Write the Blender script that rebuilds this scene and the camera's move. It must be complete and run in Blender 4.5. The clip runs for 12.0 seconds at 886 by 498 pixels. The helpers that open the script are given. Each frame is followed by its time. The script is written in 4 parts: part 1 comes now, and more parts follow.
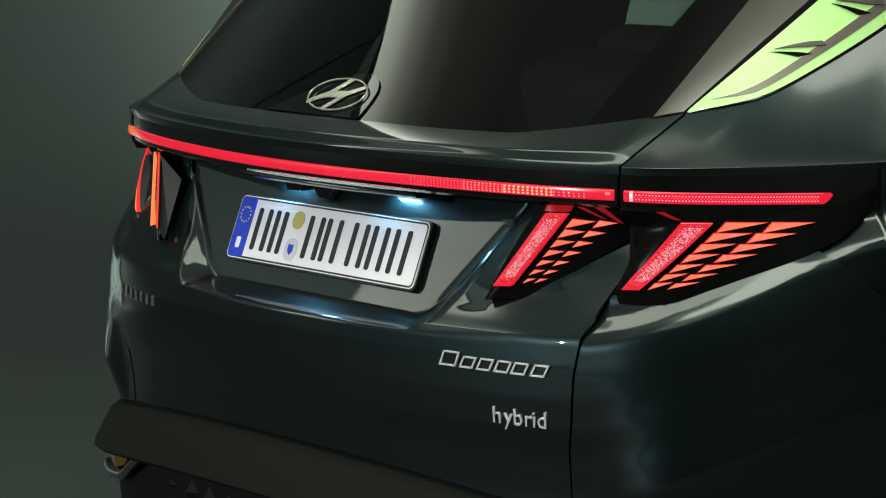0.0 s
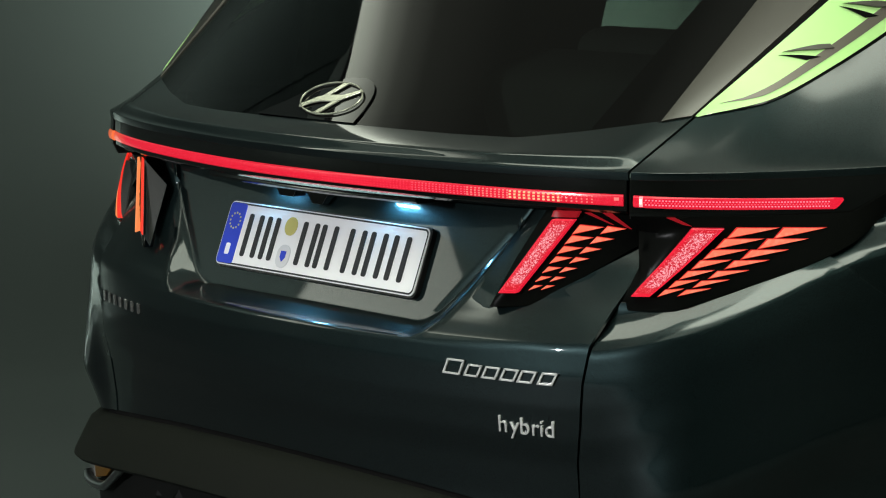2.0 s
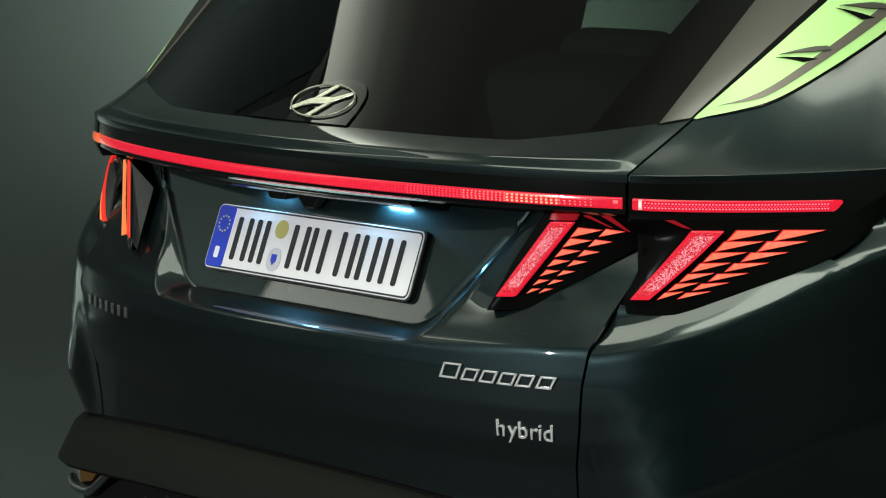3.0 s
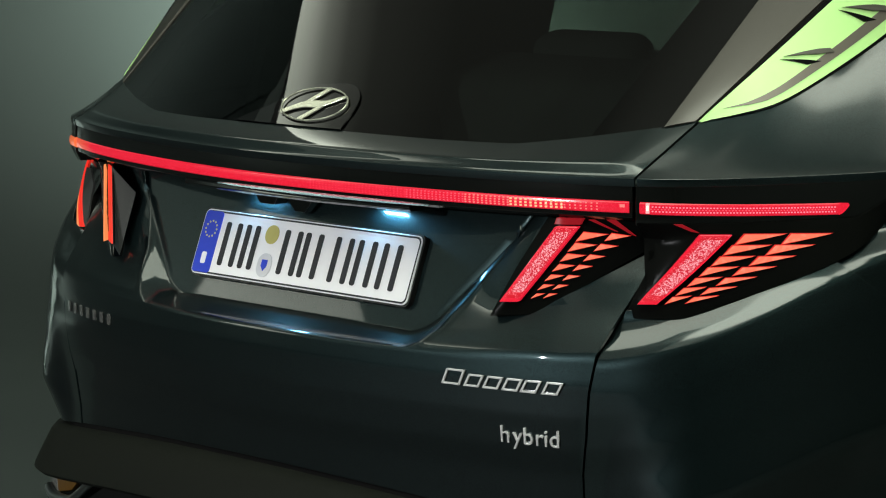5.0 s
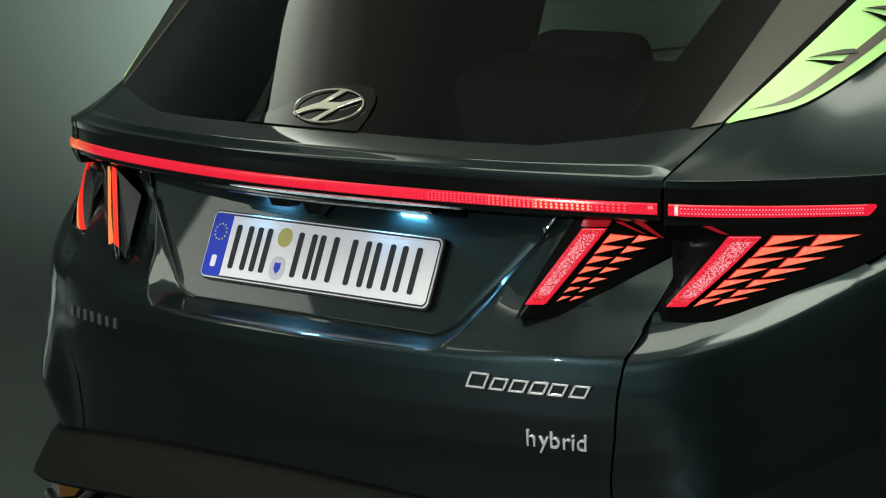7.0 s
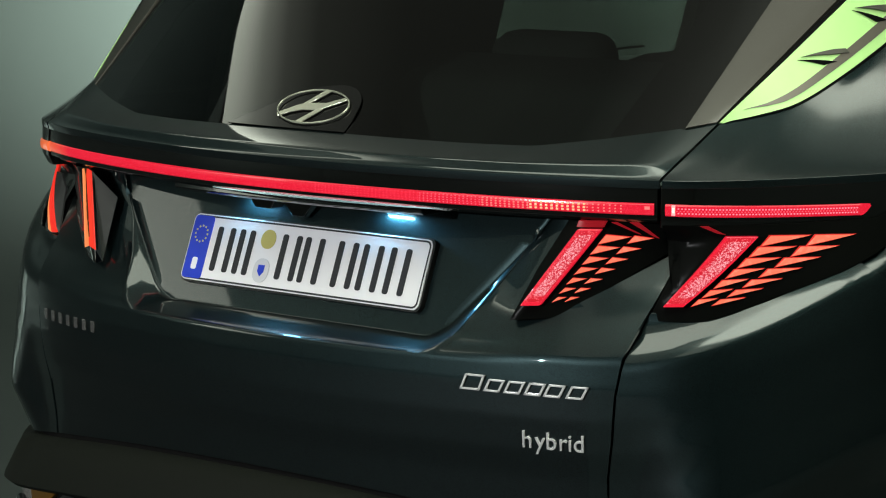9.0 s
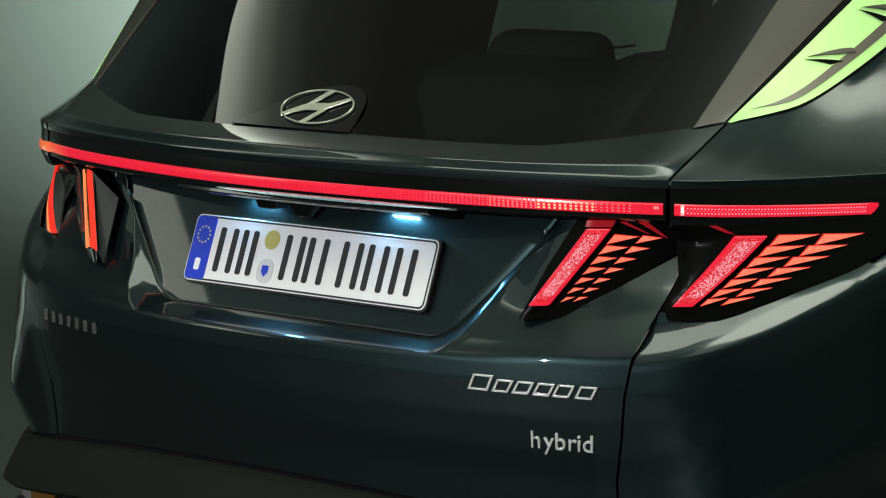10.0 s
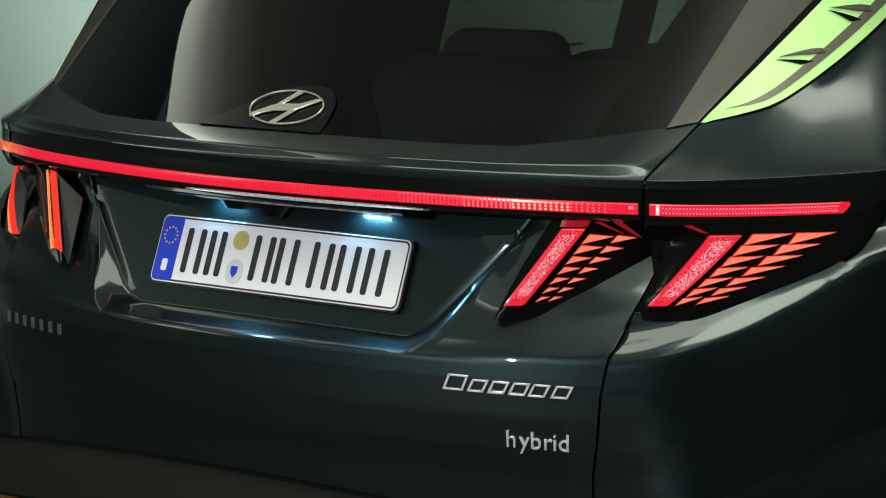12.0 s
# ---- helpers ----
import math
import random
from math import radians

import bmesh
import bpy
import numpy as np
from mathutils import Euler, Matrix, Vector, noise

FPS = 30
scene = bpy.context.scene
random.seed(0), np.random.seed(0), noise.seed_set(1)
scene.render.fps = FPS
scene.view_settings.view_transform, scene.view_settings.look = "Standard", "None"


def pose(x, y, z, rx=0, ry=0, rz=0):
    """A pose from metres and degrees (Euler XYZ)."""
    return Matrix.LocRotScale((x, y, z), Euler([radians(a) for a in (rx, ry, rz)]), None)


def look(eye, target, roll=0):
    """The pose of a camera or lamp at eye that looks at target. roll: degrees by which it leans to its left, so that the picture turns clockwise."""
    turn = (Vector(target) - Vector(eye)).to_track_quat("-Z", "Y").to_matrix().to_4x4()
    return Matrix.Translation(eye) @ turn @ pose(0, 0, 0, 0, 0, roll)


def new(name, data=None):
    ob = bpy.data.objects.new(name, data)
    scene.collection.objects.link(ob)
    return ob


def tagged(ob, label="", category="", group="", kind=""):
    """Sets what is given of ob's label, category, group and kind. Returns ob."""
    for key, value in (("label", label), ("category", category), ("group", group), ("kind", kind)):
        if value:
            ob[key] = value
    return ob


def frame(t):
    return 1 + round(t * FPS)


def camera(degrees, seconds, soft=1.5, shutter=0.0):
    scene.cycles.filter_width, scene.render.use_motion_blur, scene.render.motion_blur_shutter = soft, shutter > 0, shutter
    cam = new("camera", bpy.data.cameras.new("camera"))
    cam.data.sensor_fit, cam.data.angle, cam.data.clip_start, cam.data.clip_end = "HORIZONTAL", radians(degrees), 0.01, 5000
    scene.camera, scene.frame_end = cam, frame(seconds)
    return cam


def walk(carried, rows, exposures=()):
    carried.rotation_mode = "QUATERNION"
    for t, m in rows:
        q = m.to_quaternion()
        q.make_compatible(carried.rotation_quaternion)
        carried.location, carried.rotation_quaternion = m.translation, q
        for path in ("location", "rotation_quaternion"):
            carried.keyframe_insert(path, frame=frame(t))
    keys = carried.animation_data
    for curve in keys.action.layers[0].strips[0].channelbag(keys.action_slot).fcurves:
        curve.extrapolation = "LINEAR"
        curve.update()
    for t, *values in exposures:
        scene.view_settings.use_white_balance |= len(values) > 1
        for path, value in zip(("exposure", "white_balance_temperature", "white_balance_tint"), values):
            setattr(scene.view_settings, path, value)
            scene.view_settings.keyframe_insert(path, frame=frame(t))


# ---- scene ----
cam = camera(18.97, 12.0, soft=1.1)
# seconds, eye, yaw, pitch, roll
ROWS = [
    (0.0, (3.5153, -2.6224, 1.5530), 50.676, -8.332, -0.860),
    (0.5, (3.4840, -2.6400, 1.5519), 50.197, -8.307, -0.821),
    (1.0, (3.4473, -2.6557, 1.5512), 49.683, -8.301, -0.767),
    (1.5, (3.4117, -2.6753, 1.5519), 49.207, -8.304, -0.748),
    (2.0, (3.3721, -2.6920, 1.5553), 48.671, -8.353, -0.778),
    (2.5, (3.3360, -2.7153, 1.5618), 48.032, -8.431, -0.780),
    (3.0, (3.3003, -2.7374, 1.5599), 47.415, -8.396, -0.727),
    (5.0, (3.1538, -2.8325, 1.5629), 44.989, -8.415, -0.651),
    (5.5, (3.1201, -2.8597, 1.5627), 44.389, -8.402, -0.626),
    (6.0, (3.0825, -2.8798, 1.5657), 43.932, -8.451, -0.628),
    (6.5, (3.0491, -2.8958, 1.5668), 43.605, -8.478, -0.608),
    (7.0, (3.0128, -2.9208, 1.5662), 43.122, -8.472, -0.572),
    (9.0, (2.8800, -3.0187, 1.5707), 40.566, -8.542, -0.500),
    (9.5, (2.8518, -3.0373, 1.5716), 40.129, -8.562, -0.503),
    (10.0, (2.8260, -3.0556, 1.5717), 39.775, -8.565, -0.515),
    (10.5, (2.8008, -3.0755, 1.5730), 39.223, -8.585, -0.450),
    (11.0, (2.7802, -3.0942, 1.5771), 38.636, -8.639, -0.439),
    (11.5, (2.7630, -3.1136, 1.5829), 38.072, -8.713, -0.470),
    (12.0, (2.7484, -3.1261, 1.5836), 37.673, -8.719, -0.425),
]
walk(cam, [(t, Matrix.Translation(e) @ pose(0, 0, 0, 90 + p, 0, y) @ pose(0, 0, 0, 0, 0, r)) for t, e, y, p, r in ROWS])
scene.view_settings.exposure = 0.05

# ---- world: a closed, dark studio ----
world = bpy.data.worlds.new("studio_world")
world.use_nodes = True
world.node_tree.nodes["Background"].inputs[0].default_value = (0.02, 0.025, 0.022, 1)
world.node_tree.nodes["Background"].inputs[1].default_value = 0.05
scene.world = world


def lamp(name, kind, m, energy, colour, **more):
    data = bpy.data.lights.new(name, kind)
    data.energy, data.color = energy, colour
    if "size" in more:
        data.shape, data.size, data.size_y = more.get("shape", "RECTANGLE"), more["size"], more.get("size_y", more["size"])
    if "spot" in more:
        data.spot_size, data.spot_blend = radians(more["spot"]), 1.0
        data.shadow_soft_size = more.get("soft", 0.25)
    ob = new(name, data)
    ob.matrix_world = m
    return ob


# unseen backdrop spots beyond the car, then two small plate lamps under the light bar
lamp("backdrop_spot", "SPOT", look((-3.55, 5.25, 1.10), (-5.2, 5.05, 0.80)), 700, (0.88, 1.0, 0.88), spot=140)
# added to brighten the wall that shows through the cabin glass
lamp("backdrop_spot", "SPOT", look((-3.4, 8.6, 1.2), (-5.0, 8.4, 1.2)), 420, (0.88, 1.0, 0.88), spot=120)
for lx in (-0.135, 0.160):
    lamp("plate_light", "AREA", look((lx, 0.033, 1.0150), (lx, 0.030, 0.90)), 0.44, (0.17, 0.60, 1.0), size=0.052, size_y=0.007, shape="RECTANGLE")

# an unseen spot added to lift the wall that the dark window mirrors
lamp("upper_wall_fill", "SPOT", look((-3.3, 1.0, 2.9), (-5.2, 1.0, 4.2)), 260, (0.90, 1.0, 0.92), spot=120)

# an unseen spot added to light the backdrop that the far bumper corner mirrors
lamp("backdrop_fill_spot", "SPOT", look((-3.9, 0.6, 1.0), (-4.8, 0.45, 0.1)), 330, (0.95, 1.0, 0.92), spot=80)

# an unseen wash added behind the camera to light the wall the tail mirrors
lamp("rear_wall_fill", "SPOT", look((-2.6, -3.4, 1.4), (-5.2, -5.0, 3.7)), 1400, (0.95, 1.0, 0.90), spot=125)

# an unseen narrow side spot added to brighten the satin garnish
lamp("garnish_fill_spot", "SPOT", look((4.0, -1.5, 2.75), (0.755, 0.37, 1.29)), 420, (1.0, 1.0, 0.93), spot=9, soft=0.03)

# a small key lamp behind the camera
lamp("key_lamp", "AREA", look((-0.62, -5.8, 2.15), (0.1, 0, 0.93)), 175, (0.97, 0.98, 1.0), size=0.06)

# ---- materials ----


def material(name, base, rough=0.5, metal=0.0, coat=0.0, emit=None, strength=0.0, coat_rough=0.03, ior=1.5, specular=0.5):
    m = bpy.data.materials.new(name)
    m.use_nodes = True
    b = m.node_tree.nodes["Principled BSDF"]
    b.inputs["Base Color"].default_value = (*base, 1)
    b.inputs["Roughness"].default_value = rough
    b.inputs["Metallic"].default_value = metal
    b.inputs["Coat Weight"].default_value = coat
    b.inputs["Coat Roughness"].default_value = coat_rough
    b.inputs["IOR"].default_value = ior
    b.inputs["Specular IOR Level"].default_value = specular
    b.inputs["Coat IOR"].default_value = 1.6
    if emit:
        b.inputs["Emission Color"].default_value = (*emit, 1)
        b.inputs["Emission Strength"].default_value = strength
    return m


def nodes_of(m):
    return m.node_tree.nodes, m.node_tree.links, m.node_tree.nodes["Principled BSDF"]


def grain(m, scale, low, high, bump=0.0, distance=0.001, detail=4.0, kind="ShaderNodeTexNoise"):
    """Mottles the base colour between two tones at one scale and adds fine relief."""
    n, l, b = nodes_of(m)
    co = n.new("ShaderNodeTexCoord")
    tex = n.new(kind)
    tex.inputs["Scale"].default_value = scale
    if kind == "ShaderNodeTexNoise":
        tex.inputs["Detail"].default_value = detail
    l.new(co.outputs["Object"], tex.inputs["Vector"])
    ramp = n.new("ShaderNodeValToRGB")
    ramp.color_ramp.elements[0].color, ramp.color_ramp.elements[1].color = (*low, 1), (*high, 1)
    ramp.color_ramp.elements[0].position, ramp.color_ramp.elements[1].position = 0.3, 0.7
    l.new(tex.outputs[0], ramp.inputs[0])
    l.new(ramp.outputs[0], b.inputs["Base Color"])
    if bump:
        bn = n.new("ShaderNodeBump")
        bn.inputs["Strength"].default_value, bn.inputs["Distance"].default_value = bump, distance
        l.new(tex.outputs[0], bn.inputs["Height"])
        l.new(bn.outputs[0], b.inputs["Normal"])
    return m


PAINT = grain(material("dark_green_grey_paint", (0.02, 0.03, 0.03), 0.385, 0.80, 1.0, coat_rough=0.025, specular=0.2), 1100, (0.0050, 0.0105, 0.0110), (0.0165, 0.0310, 0.0320))
BLACK = material("piano_black", (0.004, 0.0045, 0.004), 0.12, 0.0, 0.6)
LENS_BLACK = material("smoked_lamp_lens", (0.004, 0.0045, 0.004), 0.25, specular=0.03)
PILLAR = grain(material("pillar_gloss", (0.05, 0.046, 0.036), 0.32, 0.3, 0.35), 900, (0.031, 0.028, 0.022), (0.047, 0.043, 0.034))
CLAD = grain(material("grained_cladding", (0.05, 0.053, 0.047), 0.7, specular=0.12), 700, (0.0055, 0.0066, 0.0047), (0.0090, 0.0106, 0.0077), 0.3, 0.0006)
DARK = material("dark_gap", (0.004, 0.004, 0.004), 0.9, specular=0.08)
EMBLEM = material("emblem_chrome", (0.66, 0.67, 0.54), 0.20, 0.72)
BADGE = material("dull_chrome", (0.30, 0.30, 0.29), 0.22, 0.8)
# pale blue stands in for the light mirrored in the lip
LIP_SHEEN = material("painted_lip_sheen", (0.55, 0.80, 0.88), 0.25, 0.8)
LETTER = material("silver_lettering", (0.92, 0.92, 0.91), 0.26, 0.5)
FRIT_GLOSS = material("emblem_pad_black", (0.005, 0.005, 0.005), 0.02)
FRIT = material("window_frit", (0.0015, 0.0015, 0.0015), 0.6, specular=0.05)
# pale lime base stands in for light that satin silver would mirror
SATIN = grain(material("satin_garnish", (0.54, 0.84, 0.32), 0.35), 40, (0.48, 0.82, 0.30), (0.50, 0.85, 0.31))
FIN = material("fin_grey", (0.10, 0.10, 0.08), 0.4, 0.2)
GARNISH = material("garnish_groove", (0.16, 0.15, 0.12), 0.4, 0.3)
STUD = grain(material("grille_plastic", (0.004, 0.0045, 0.004), 0.6, specular=0.2), 300, (0.0025, 0.003, 0.0025), (0.004, 0.005, 0.004))
TYRE = grain(material("tyre_rubber", (0.02, 0.02, 0.02), 0.8), 60, (0.016, 0.016, 0.016), (0.026, 0.026, 0.026))
RIM = material("alloy_rim", (0.35, 0.36, 0.36), 0.3, 1.0)
TRIM = material("cabin_trim", (0.020, 0.027, 0.022), 0.9)
PLATE = material("plate_white", (0.86, 0.85, 0.88), 0.28, 0.0, 0.3)
PLATE_EDGE = material("plate_holder_black", (0.01, 0.01, 0.01), 0.35)
INK = material("plate_ink", (0.012, 0.012, 0.016), 0.4)
BLUE = material("plate_blue", (0.005, 0.035, 0.55), 0.3)
STAR = material("star_yellow", (0.7, 0.6, 0.12), 0.4)
SEAL = material("seal_gold", (0.55, 0.48, 0.15), 0.35, 0.3)
SEAL_PALE = material("seal_pale", (0.62, 0.62, 0.66), 0.4)
CLEAR = material("clear_lens", (0.20, 0.19, 0.17), 0.15, 0.0, 0.8)
AMBER = material("amber_reflector", (0.13, 0.06, 0.005), 0.3, 0.0, 0.2)


def lit(name, deep, bright, strength, scale, amount, coat=0.8):
    """A glowing lens: two tones of one colour, broken up by a fine prism pattern."""
    m = material(name, (deep[0] * 0.2, deep[1] * 0.2, deep[2] * 0.2), 0.15, 0.0, coat, deep, strength)
    n, l, b = nodes_of(m)
    co = n.new("ShaderNodeTexCoord")
    vor = n.new("ShaderNodeTexVoronoi")
    vor.inputs["Scale"].default_value = scale
    l.new(co.outputs["Object"], vor.inputs["Vector"])
    ramp = n.new("ShaderNodeValToRGB")
    ramp.color_ramp.elements[0].position, ramp.color_ramp.elements[1].position = 1 - amount, min(1.0, 1 - amount + 0.12)
    ramp.color_ramp.elements[0].color, ramp.color_ramp.elements[1].color = (*deep, 1), (*bright, 1)
    sep = n.new("ShaderNodeSeparateColor")
    l.new(vor.outputs["Color"], sep.inputs[0])
    l.new(sep.outputs[0], ramp.inputs[0])
    l.new(ramp.outputs[0], b.inputs["Emission Color"])
    return m


STRIPE = lit("red_prism_stripe", (0.66, 0.020, 0.040), (1.0, 0.50, 0.55), 1.0, 900, 0.42)
STRIPE_DIM = lit("red_prism_border", (0.66, 0.012, 0.026), (0.95, 0.20, 0.24), 1.0, 900, 0.22)
WARM_RED = material("warm_red_lens", (0.1, 0.01, 0.005), 0.6, 0.0, 0.0, (0.85, 0.022, 0.012), 1.0)
CELL = lit("red_lit_cell", (1.0, 0.20, 0.115), (1.0, 0.26, 0.16), 1.0, 150, 0.3)
CELL_RIM = material("red_cell_rim", (0.2, 0.01, 0.01), 0.3, 0.0, 0.5, (0.60, 0.02, 0.015), 1.0)
BAR = lit("red_light_bar", (0.76, 0.010, 0.032), (0.84, 0.028, 0.062), 1.0, 800, 0.35)


def towards_end(m, start, end, colour):
    """Tints a glowing lens along the car's width, from its own colour to another at its end."""
    n, l, b = nodes_of(m)
    co, sep, span, mix = n.new("ShaderNodeTexCoord"), n.new("ShaderNodeSeparateXYZ"), n.new("ShaderNodeMapRange"), n.new("ShaderNodeMix")
    mix.data_type = "RGBA"
    span.inputs["From Min"].default_value, span.inputs["From Max"].default_value = start, end
    l.new(co.outputs["Object"], sep.inputs[0])
    l.new(sep.outputs[0], span.inputs[0])
    l.new(span.outputs[0], mix.inputs[0])
    l.new(b.inputs["Emission Color"].links[0].from_socket, mix.inputs[6])
    mix.inputs[7].default_value = (*colour, 1)
    l.new(mix.outputs[2], b.inputs["Emission Color"])
    return m


MAIN_BAR = towards_end(lit("red_main_light_bar", (0.76, 0.010, 0.032), (0.84, 0.028, 0.062), 1.0, 800, 0.35), -0.57, -0.65, (0.85, 0.13, 0.05))
BAR_END = material("orange_bar_end", (0.2, 0.05, 0.01), 0.2, 0.0, 0.8, (0.85, 0.15, 0.05), 1.0)
# light mirrored in the black facets, painted in as grey
FACET_SHEEN = material("facet_painted_sheen", (0.030, 0.031, 0.029), 0.4, 0.0, 0.2)
BAR_HOT = material("bar_hot_end", (0.3, 0.05, 0.05), 0.2, 0.0, 0.5, (1.0, 0.45, 0.45), 1.1)
HOT_CORE = material("bar_diode", (0.3, 0.2, 0.1), 0.2, 0.0, 0.5, (1.0, 0.85, 0.60), 1.6)
DIM_RED = material("dim_red_lens", (0.10, 0.004, 0.006), 0.3, 0.0, 0.0, (0.22, 0.006, 0.010), 1.0, specular=0.08)
ORANGE = material("orange_lens", (0.2, 0.05, 0.01), 0.5, 0.0, 0.0, (0.80, 0.25, 0.08), 1.0)
PRISM_FAINT = material("bar_prism_faint", (0.2, 0.02, 0.03), 0.2, 0.0, 0.5, (0.84, 0.040, 0.080), 1.0)
PRISM_SOFT = material("bar_prism_soft", (0.2, 0.03, 0.03), 0.2, 0.0, 0.5, (0.90, 0.10, 0.15), 1.0)
PRISM = material("bar_prism", (0.2, 0.03, 0.03), 0.2, 0.0, 0.5, (0.95, 0.22, 0.20), 1.0)
PRISM_GOLD = material("bar_prism_golden", (0.2, 0.08, 0.03), 0.2, 0.0, 0.5, (1.0, 0.50, 0.28), 1.1)
PRISM_PINK = material("bar_prism_pink", (0.2, 0.05, 0.06), 0.2, 0.0, 0.5, (0.95, 0.26, 0.34), 1.0)
PLATE_LAMP = material("plate_lamp_lens", (0.4, 0.6, 0.7), 0.2, 0.0, 0.0, (0.55, 0.90, 1.0), 3.0)


def glass_material(name, tint, gloss_ior=1.52):
    m = bpy.data.materials.new(name)
    m.use_nodes = True
    n, l = m.node_tree.nodes, m.node_tree.links
    n.remove(n["Principled BSDF"])
    out = n["Material Output"]
    clear, gloss, mix, fres = n.new("ShaderNodeBsdfTransparent"), n.new("ShaderNodeBsdfGlossy"), n.new("ShaderNodeMixShader"), n.new("ShaderNodeFresnel")
    clear.inputs[0].default_value = (*tint, 1)
    gloss.inputs["Roughness"].default_value = 0.02
    fres.inputs["IOR"].default_value = gloss_ior
    l.new(fres.outputs[0], mix.inputs[0])
    l.new(clear.outputs[0], mix.inputs[1])
    l.new(gloss.outputs[0], mix.inputs[2])
    l.new(mix.outputs[0], out.inputs[0])
    return m


def clear_material(name, tint):
    m = bpy.data.materials.new(name)
    m.use_nodes = True
    n, l = m.node_tree.nodes, m.node_tree.links
    n.remove(n["Principled BSDF"])
    clear = n.new("ShaderNodeBsdfTransparent")
    clear.inputs[0].default_value = (*tint, 1)
    l.new(clear.outputs[0], n["Material Output"].inputs[0])
    return m


INNER_GLASS = clear_material("pane_inner_face", (0.97, 0.98, 0.97))
GLASS = glass_material("privacy_glass", (0.16, 0.192, 0.168))
SIDE_GLASS = glass_material("side_glass", (0.80, 0.84, 0.81))
WALL = grain(material("studio_wall", (0.06, 0.08, 0.07), 0.85), 1.3, (0.051, 0.066, 0.062), (0.057, 0.074, 0.069), 0.1, 0.002)
FLOOR = grain(material("studio_floor", (0.02, 0.022, 0.02), 0.85, specular=0.2), 1.3, (0.050, 0.063, 0.062), (0.058, 0.073, 0.071), 0.1, 0.002)
# unseen ceiling lightened to mid-grey to lift the dark reflections
CEILING = grain(material("studio_ceiling", (0.03, 0.03, 0.03), 0.9), 1.0, (0.24, 0.27, 0.25), (0.27, 0.30, 0.28))
FABRIC = material("softbox_fabric", (0.02, 0.02, 0.02), 0.9)
STEEL = material("rig_steel", (0.3, 0.3, 0.3), 0.4, 1.0)


def diffuser_material():
    """Lit cloth: hot edge falling off over metres, plus added patches for panel reflections."""
    m = bpy.data.materials.new("lit_diffuser_cloth")
    m.use_nodes = True
    n, l = m.node_tree.nodes, m.node_tree.links
    n.remove(n["Principled BSDF"])
    co, sep, emit, add = n.new("ShaderNodeTexCoord"), n.new("ShaderNodeSeparateXYZ"), n.new("ShaderNodeEmission"), n.new("ShaderNodeMath")
    l.new(co.outputs["UV"], sep.inputs[0])
    add.operation = "ADD"
    # metres from the hot edge; metres across the rig, shifted into patches
    for k, span, start, stops in ((0, 8.0, 0.0, ((0, .56), (.14, .42), (.30, .19), (.50, .07), (.75, .028), (1.35, .015), (8, .015))), (1, 10.0, -5.0, ((-5, 0), (-.7, .01), (-.4, .04), (0, .09), (.3, .20), (.6, .70), (.8, 1.05), (1.3, 1.05)))):
        ramp = n.new("ShaderNodeValToRGB")
        el = ramp.color_ramp.elements
        while len(el) < len(stops):
            el.new(0.5)
        for e, (p, v) in zip(el, stops):
            e.position, e.color = (p - start) / span, (v, v, v, 1)
        l.new(sep.outputs[k], ramp.inputs[0])
        l.new(ramp.outputs[0], add.inputs[k])
    mul = n.new("ShaderNodeMath")
    mul.operation = "MULTIPLY"
    mul.inputs[1].default_value = 6.0
    l.new(add.outputs[0], mul.inputs[0])
    emit.inputs[0].default_value = (0.93, 1.0, 0.83, 1)
    l.new(mul.outputs[0], emit.inputs[1])
    l.new(emit.outputs[0], n["Material Output"].inputs[0])
    return m


DIFFUSER = diffuser_material()
BOARD = grain(material("white_board", (0.75, 0.75, 0.72), 0.8), 2.0, (0.72, 0.73, 0.69), (0.76, 0.77, 0.73))

# ---- mesh helpers ----


def finish(name, bm, mat, parent=None, label="", smooth=38, bevel=0.0, solid=0.0, outward=0):
    bmesh.ops.recalc_face_normals(bm, faces=bm.faces)
    if solid > 0 or outward:
        # open skins: the outside faces away from the car's middle
        way = sum((f.normal.dot(f.calc_center_median() - Vector((0, 1.6, 0.85))) * f.calc_area() for f in bm.faces))
        if way * (outward or 1) < 0:
            bmesh.ops.reverse_faces(bm, faces=bm.faces)
    me = bpy.data.meshes.new(name)
    bm.to_mesh(me)
    bm.free()
    me.materials.append(mat)
    if smooth:
        me.shade_smooth()
        me.set_sharp_from_angle(angle=radians(smooth))
    ob = new(name, me)
    if parent:
        ob.parent = parent
    if label:
        ob["label"] = label
    if solid:
        mod = ob.modifiers.new("thickness", "SOLIDIFY")
        mod.thickness, mod.offset = solid, -1
        if not bevel:
            ob.modifiers.new("crisp_rim", "EDGE_SPLIT").split_angle = radians(50)
    if bevel:
        mod = ob.modifiers.new("edge", "BEVEL")
        mod.width, mod.segments, mod.limit_method, mod.angle_limit = bevel, 2, "ANGLE", radians(50)
        mod.harden_normals = True
    return ob


def pane(ob):
    """Thickness for a pane: only its outer face mirrors, and daylight passes."""
    ob.data.materials.append(INNER_GLASS)
    mod = ob.modifiers.new("thickness", "SOLIDIFY")
    mod.thickness, mod.offset, mod.material_offset, mod.material_offset_rim = 0.004, -1, 1, 1
    ob.modifiers.new("crisp_rim", "EDGE_SPLIT").split_angle = radians(50)
    ob.visible_shadow = False
    return ob


def part(name, bm, mat, parent, label="", **more):
    return finish(name, bm, mat, parent, label, **more)


def box(bm, size, m):
    got = bmesh.ops.create_cube(bm, size=1.0, matrix=m @ Matrix.Diagonal((*size, 1)))
    return got["verts"]


